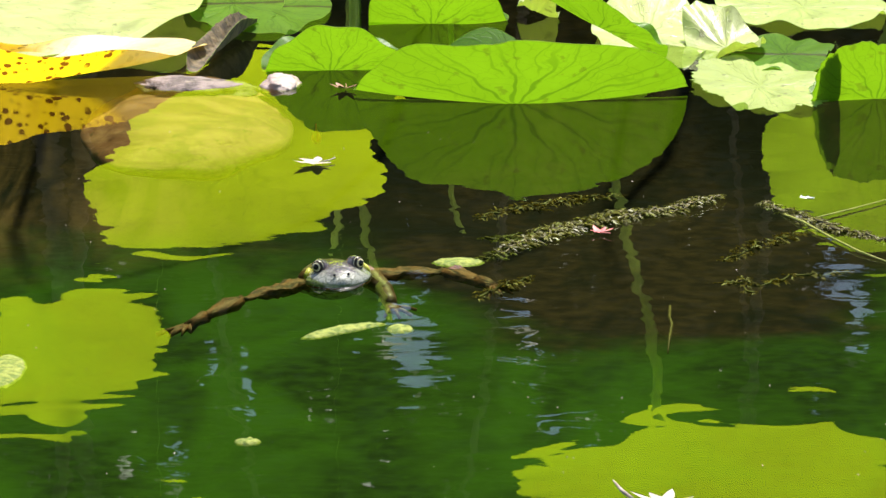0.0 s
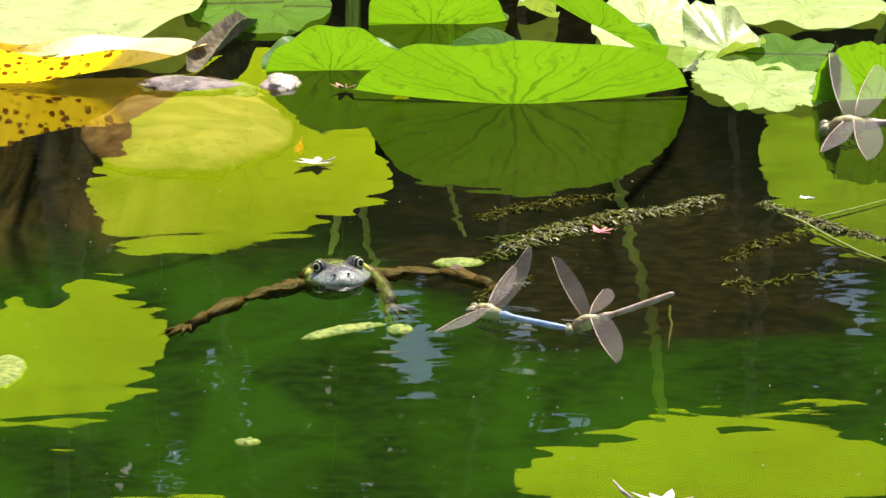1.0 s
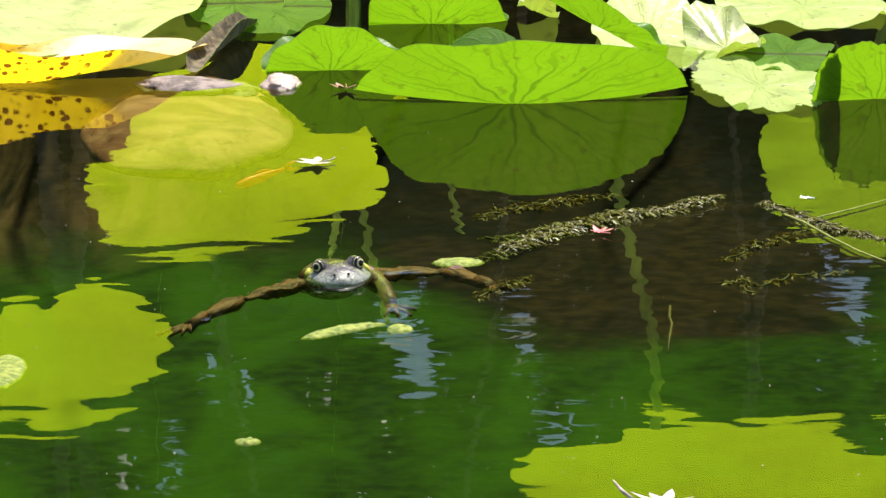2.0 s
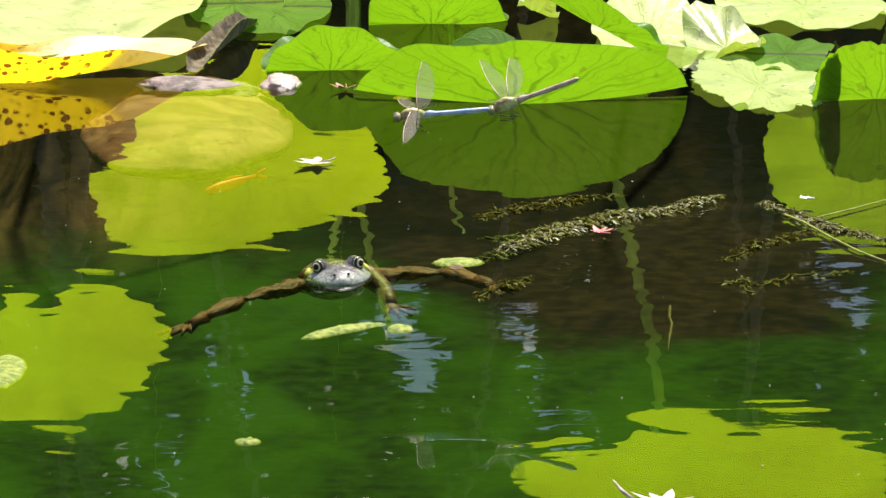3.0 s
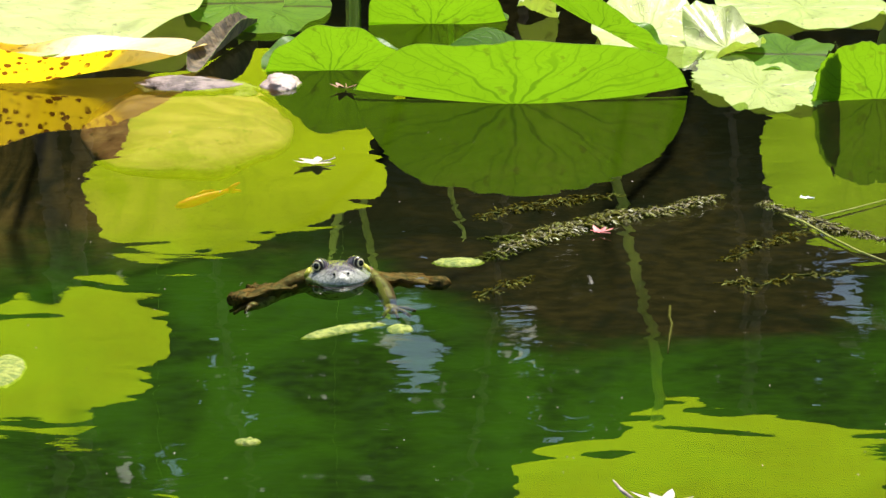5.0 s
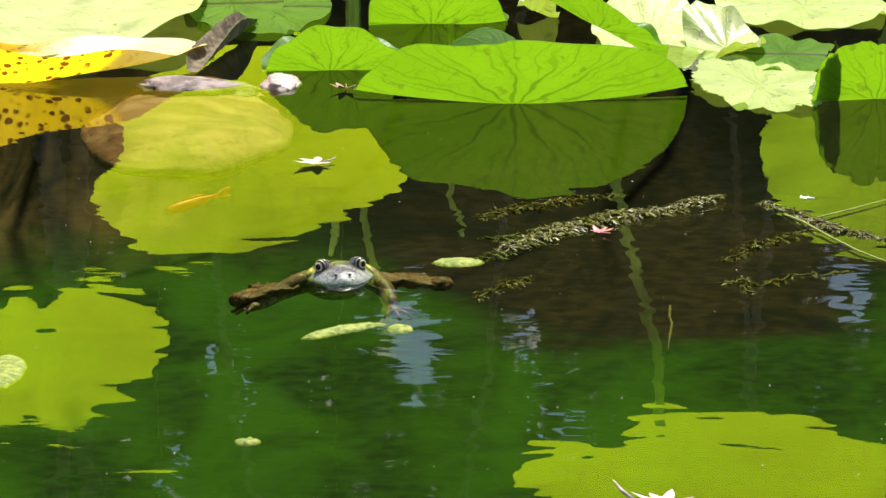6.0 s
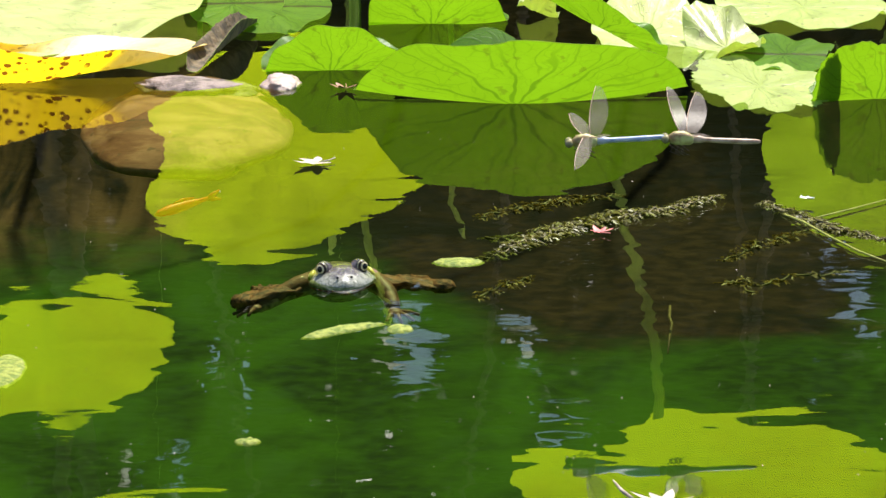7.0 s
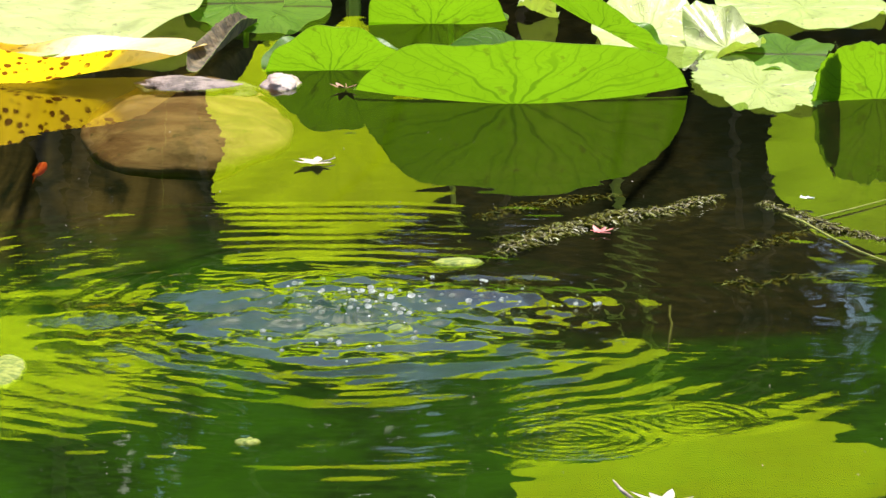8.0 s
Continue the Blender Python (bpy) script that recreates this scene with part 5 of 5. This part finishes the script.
def frog_rows():
    root, head, jaw, tongue, arms, thighs, shanks = FROG
    still = (-0.0800, -0.0800)
    walk(root, [(0.0, pose(*still, -0.0045, -3, -4, 7)), (3.4, pose(*still, -0.0045, -3, -4, 7)), (3.6, pose(*still, -0.0045, -3, -3, 5)), (4.5, pose(*still, -0.0045, -4, -3, 6)), (6.9, pose(-0.0769, -0.0860, -0.0045, -3, -3, 5)), (7.0, pose(-0.0764, -0.0900, -0.0045, -3, -3, 5)),
                (7.1, pose(-0.0741, -0.1150, 0.0370, -76, 4)), (7.2, pose(-0.0928, -0.1580, 0.1210, -84, -12)), (7.3, pose(-0.0885, -0.1650, 0.1190, -84, -4)), (7.4, pose(-0.0859, -0.1700, 0.0520, -62, 0)),
                (7.433, pose(-0.0800, -0.2061, -0.02, -30, 0)), (7.5, pose(-0.0758, -0.2061, -0.20, -5, 0)), (7.7, pose(-0.0758, -0.2061, -0.30, 12, 0)), (8.0, pose(-0.0758, -0.2061, -0.38, 5, 0, 10))])
    o = pose(0, 0, 0)
    walk(head, [(0.0, o), (6.9, o), (7.0, o), (7.1, pose(0, 0, 0, -40)), (7.2, pose(0, 0, 0, -42)), (7.3, pose(0, 0, 0, -30)), (7.4, pose(0, 0, 0, 14)), (7.5, o), (8.0, o)])
    walk(jaw, [(0.0, o), (6.9, o), (7.0, o), (7.1, pose(0, 0, 0, 84)), (7.2, pose(0, 0, 0, 104)), (7.3, pose(0, 0, 0, 96)), (7.4, pose(0, 0, 0, 14)), (7.5, o), (8.0, o)])
    hid = pose(0, 0.104, -0.012, 0, 0, 0)
    walk(tongue, [(0.0, hid), (6.9, hid), (7.0, hid), (7.1, pose(0, 0.006, 0.020, 58)), (7.2, hid), (7.3, hid), (8.0, hid)])
    for s, arm in zip((-1, 1), arms):
        b = arm.matrix_basis.translation.copy()

        def turn(rz, ry=0.0):
            return pose(*b, 0, s * ry, -s * rz)

        low = turn(60, 20) if s > 0 else turn(-100, 14)
        near = low if s > 0 else turn(14, 13)
        walk(arm, [(0.0, low), (3.2, low), (3.5, near), (6.9, near), (7.0, near), (7.1, turn(-86, 0)), (7.2, turn(-28 if s < 0 else -2, 4)), (7.3, turn(46, 10)), (7.4, turn(-58, 14)), (7.5, turn(-20)), (8.0, turn(-40))])
    for s, thigh, shank in zip((-1, 1), thighs, shanks):
        b = thigh.matrix_basis.translation.copy()
        k = shank.matrix_basis.translation.copy()

        def out(rz, rx=0.0):
            return pose(*b, rx, 0, -s * rz)

        def kick(rz, rx=0.0):
            return pose(s * 0.013, 0.086, -0.008, rx, 0, -s * rz)

        def knee(rz, rx=0.0):
            return pose(*k, rx, 0, -s * rz)

        wide = out(118, -3) if s < 0 else out(100, 0)
        drawn = out(117, -4) if s < 0 else out(114, -4)
        k0 = knee(12, -8) if s < 0 else knee(46, -9)
        km = knee(-92, -3)
        k1 = knee(-140, -4)
        walk(thigh, [(0.0, wide), (3.3, wide), (3.5, drawn), (6.9, drawn), (7.0, drawn), (7.033, out(84)), (7.067, kick(50, 70)), (7.1, kick(16, 140)), (7.15, kick(28, 120)), (7.2, kick(38, 100)), (7.3, kick(34, 60)), (7.4, kick(36, 20)), (7.5, kick(70)), (8.0, kick(50))])
        walk(shank, [(0.0, k0), (3.3, k0), (3.37, knee(-30)), (3.44, km), (3.5, k1), (6.9, k1), (7.0, k1), (7.033, km), (7.067, knee(-40, 70)), (7.1, knee(0, 140)), (7.2, knee(0, 150)), (7.3, knee(-6, 150)), (7.4, knee(-20, 130)), (7.45, knee(-50, 60)), (7.5, knee(-70)), (8.0, knee(-40))])


def motions():
    walk(water, [(0.0, pose(0, 0, 0)), (4.0, pose(0.10, -0.16, 0)), (8.0, pose(0.22, -0.34, 0))])
    frog_rows()
    track = [(0.0, 2.6, -0.7, 0.3, 0, 0, 0, 0), (0.8, 0.3958, -0.7200, 0.0628, 0, 0, 10, -6), (0.9, 0.1982, -0.7000, 0.0792, 0, 0, 20, -4), (1.0, 0.0285, -0.7000, 0.1077, -32, 2, 18, -14, 34), (1.1, -0.0795, -0.5500, 0.1306, -12, 6, -20, -10),
             (1.2, -0.1719, -1.3000, 0.3509, -6, 8, 25, 6), (1.3, -0.62, -0.1, 0.32, -30, 0, 0, 0), (1.5, -1.0, 0.4, 0.7, -80, 0, 0, 0), (1.9, -0.6, 1.7, 1.2, -150, 0, 0, 0), (2.3, 0.6, 1.6, 1.0, -225, 0, 0, 0),
             (2.6, 0.45, 0.35, 0.32, -300, 0, 0, 0), (2.8, 0.0067, -0.1000, 0.1087, -345, 8, 15, 14), (2.9, -0.0177, -0.1000, 0.1185, -352, 8, 20, 4), (3.0, -0.0227, -0.1000, 0.1224, -358, -6, 10, -16), (3.1, -0.0354, -0.1000, 0.1190, -362, -4, 25, -14),
             (3.2, -0.0455, -0.1000, 0.1078, -358, -6, 10, -8), (3.3, -0.0579, -0.1500, 0.0825, -345, 4, 20, 4), (3.4, -0.0605, -0.2500, 0.0702, -318, -6, 35, -10), (3.5, -0.0180, -0.3800, 0.0459, -268, -4, 0, -6), (3.6, 0.0205, -0.7200, 0.0766, -250, -4, -14, 0),
             (3.7, 0.0612, -0.9500, 0.0947, -236, -4, 14, 0), (3.8, 0.0953, -1.1500, 0.1195, -232, -4, 10, 0), (3.9, 0.1267, -1.3500, 0.1362, -225, 0, 0, 0), (4.3, 0.9, -1.9, 0.4, -180, 0, 0, 0), (4.8, 2.4, -1.4, 0.6, -140, 0, 0, 0), (5.5, 3.2, 0.1, 0.8, -60, 0, 0, 0),
             (6.3, 2.4, 0.0, 0.5, -10, 0, 0, 0), (6.9, 0.3006, -0.2200, 0.0973, 0, 0, 6, 0), (7.0, 0.1029, -0.2000, 0.1217, 0, -5, 12, 6), (7.1, -0.0861, -0.1200, 0.1652, 0, -9, -16, 5), (7.2, -0.1954, 0.0000, 0.1861, -4, -4, 8, 2), (7.3, -0.35, 0.2, 0.33, -10, 0, 0, 0), (8.0, -2.6, 0.9, 1.2, -20, 0, 0, 0)]
    first, second = pair_rows(track)
    walk(MALE[0], first)
    walk(FEMALE[0], second)
    walk(RIVAL[0], [(0.0, pose(3.2, -0.6, 0.5)), (0.9, pose(0.3895, -1.3000, 0.3291, 0, 0, 0)), (1.0, pose(0.2040, -1.3000, 0.3393, 20, -8, -10)), (1.1, pose(0.0441, -0.6000, 0.2210, -30, -10, -14)), (1.2, pose(-0.1276, -1.3000, 0.3719, 25, -6, -8)),
                    (1.3, pose(-0.7, 0.0, 0.4)), (2.0, pose(-3.0, 1.2, 1.5)), (8.0, pose(-6.0, 2.0, 2.4))])
    beat(MALE[1], 1)
    beat(FEMALE[1], 4)
    beat(RIVAL[1], 6)
    walk(GOLDFISH, [(0.0, pose(-0.1156, 0.7339, -0.05, 0, 0, 92)), (1.0, pose(-0.1264, 0.5694, -0.03, 0, 0, 88)), (1.5, pose(-0.1387, 0.3988, -0.016, 0, -11, 46)), (2.8, pose(-0.1718, 0.3394, -0.014, 0, -9, 34)),
                    (3.5, pose(-0.1842, 0.2984, -0.014, 0, -9, 34)), (4.5, pose(-0.1934, 0.2746, -0.014, 0, -9, 34)), (6.0, pose(-0.2033, 0.2487, -0.014, 0, -9, 34)), (7.0, pose(-0.2114, 0.2347, -0.014, 0, -9, 34)),
                    (7.1, pose(-0.2180, 0.2301, -0.008, 0, 0, 20)), (7.2, pose(-0.2589, 0.2070, -0.008, 0, 0, -2)), (7.3, pose(-0.2958, 0.1910, -0.008, 0, 0, 0)), (7.4, pose(-0.3201, 0.1933, -0.008, 0, 0, -50)),
                    (7.5, pose(-0.3323, 0.2208, -0.008, 0, 0, -85)), (7.8, pose(-0.3343, 0.3056, -0.008, 0, 0, -95)), (8.0, pose(-0.3381, 0.3541, -0.008, 0, 0, -95))])
    ring_rows(SPLASH_RINGS[1], 7.20, 0.62, 3.0)
    ring_rows(DROP_RINGS[1], 7.60, 0.22, 3.0, 0.0003)
    ring_rows(DROP_RINGS_B[1], 7.65, 0.2, 3.0, 0.0003)
    ring_rows(DROP_RINGS_C[1], 7.5, 0.25, 3.0, 0.0003)
    ring_rows(KICK_RINGS[1], 3.25, 0.25, 0.6)
    throw_rows(LEAP[1])
    throw_rows(PLUNGE[1])
    spire_rows(COLUMNS)
    spire_rows(CROWN_WATER)
    for i, (ob, x, y) in enumerate(GLINT_BUBBLES):
        walk(ob, [(0.0, pose(x, y, -1.3)), (7.3, pose(x, y, -1.3)), (7.45 + 0.03 * i, pose(x, y, 0.001)), (7.7, pose(x + 0.003, y, 0.001, 0, 0, 8)), (8.0, pose(x + 0.008, y - 0.004, 0.0, 0, 0, 16))])
    # leaves swaying in the air
    for ob, swing in ((high_a, [(0.0, 0, 0), (0.5, 0.002, 1), (1.0, 0.004, 2), (1.5, 0.0, 0), (2.5, 0.003, 1), (3.5, 0.006, -4), (4.5, -0.003, -1), (5.5, 0.004, 12), (6.0, 0.008, 28), (6.5, 0.006, 26), (6.8, 0.014, 28), (7.0, 0.042, 48), (7.1, 0.068, 58), (7.2, 0.098, 66), (7.4, 0.135, 70, -0.008), (7.5, 0.135, 69, -0.010), (7.8, 0.115, 60, -0.012), (8.0, 0.100, 54, -0.012)]),
                      (high_b, [(0.0, 0, 0), (1.0, 0.002, 2), (2.5, 0.0, -2), (3.5, 0.001, 1), (4.5, 0.003, 0), (6.0, 0.0, 2), (7.0, 0.002, -2), (8.0, 0.004, 3)]),
                      (high_c, [(0.0, 0, 0), (1.0, 0.004, 2), (2.5, -0.002, -2), (3.5, 0.003, 1), (4.5, 0.001, 0), (6.0, 0.003, 3), (7.0, 0.0, -2), (8.0, 0.002, 2)]),
                      (high_d, [(0.0, 0, 0), (1.5, -0.003, -2), (3.5, 0.003, 1), (4.5, -0.002, 0), (7.0, 0.0, 2), (8.0, 0.004, 3)])):
        m = ob.matrix_basis.copy()
        c = m.translation.copy()
        walk(ob, [(t, pose(c.x + dx, c.y, c.z + sum(dz), 0, 0, rz) @ pose(-c.x, -c.y, -c.z) @ m) for t, dx, rz, *dz in swing])


motions()
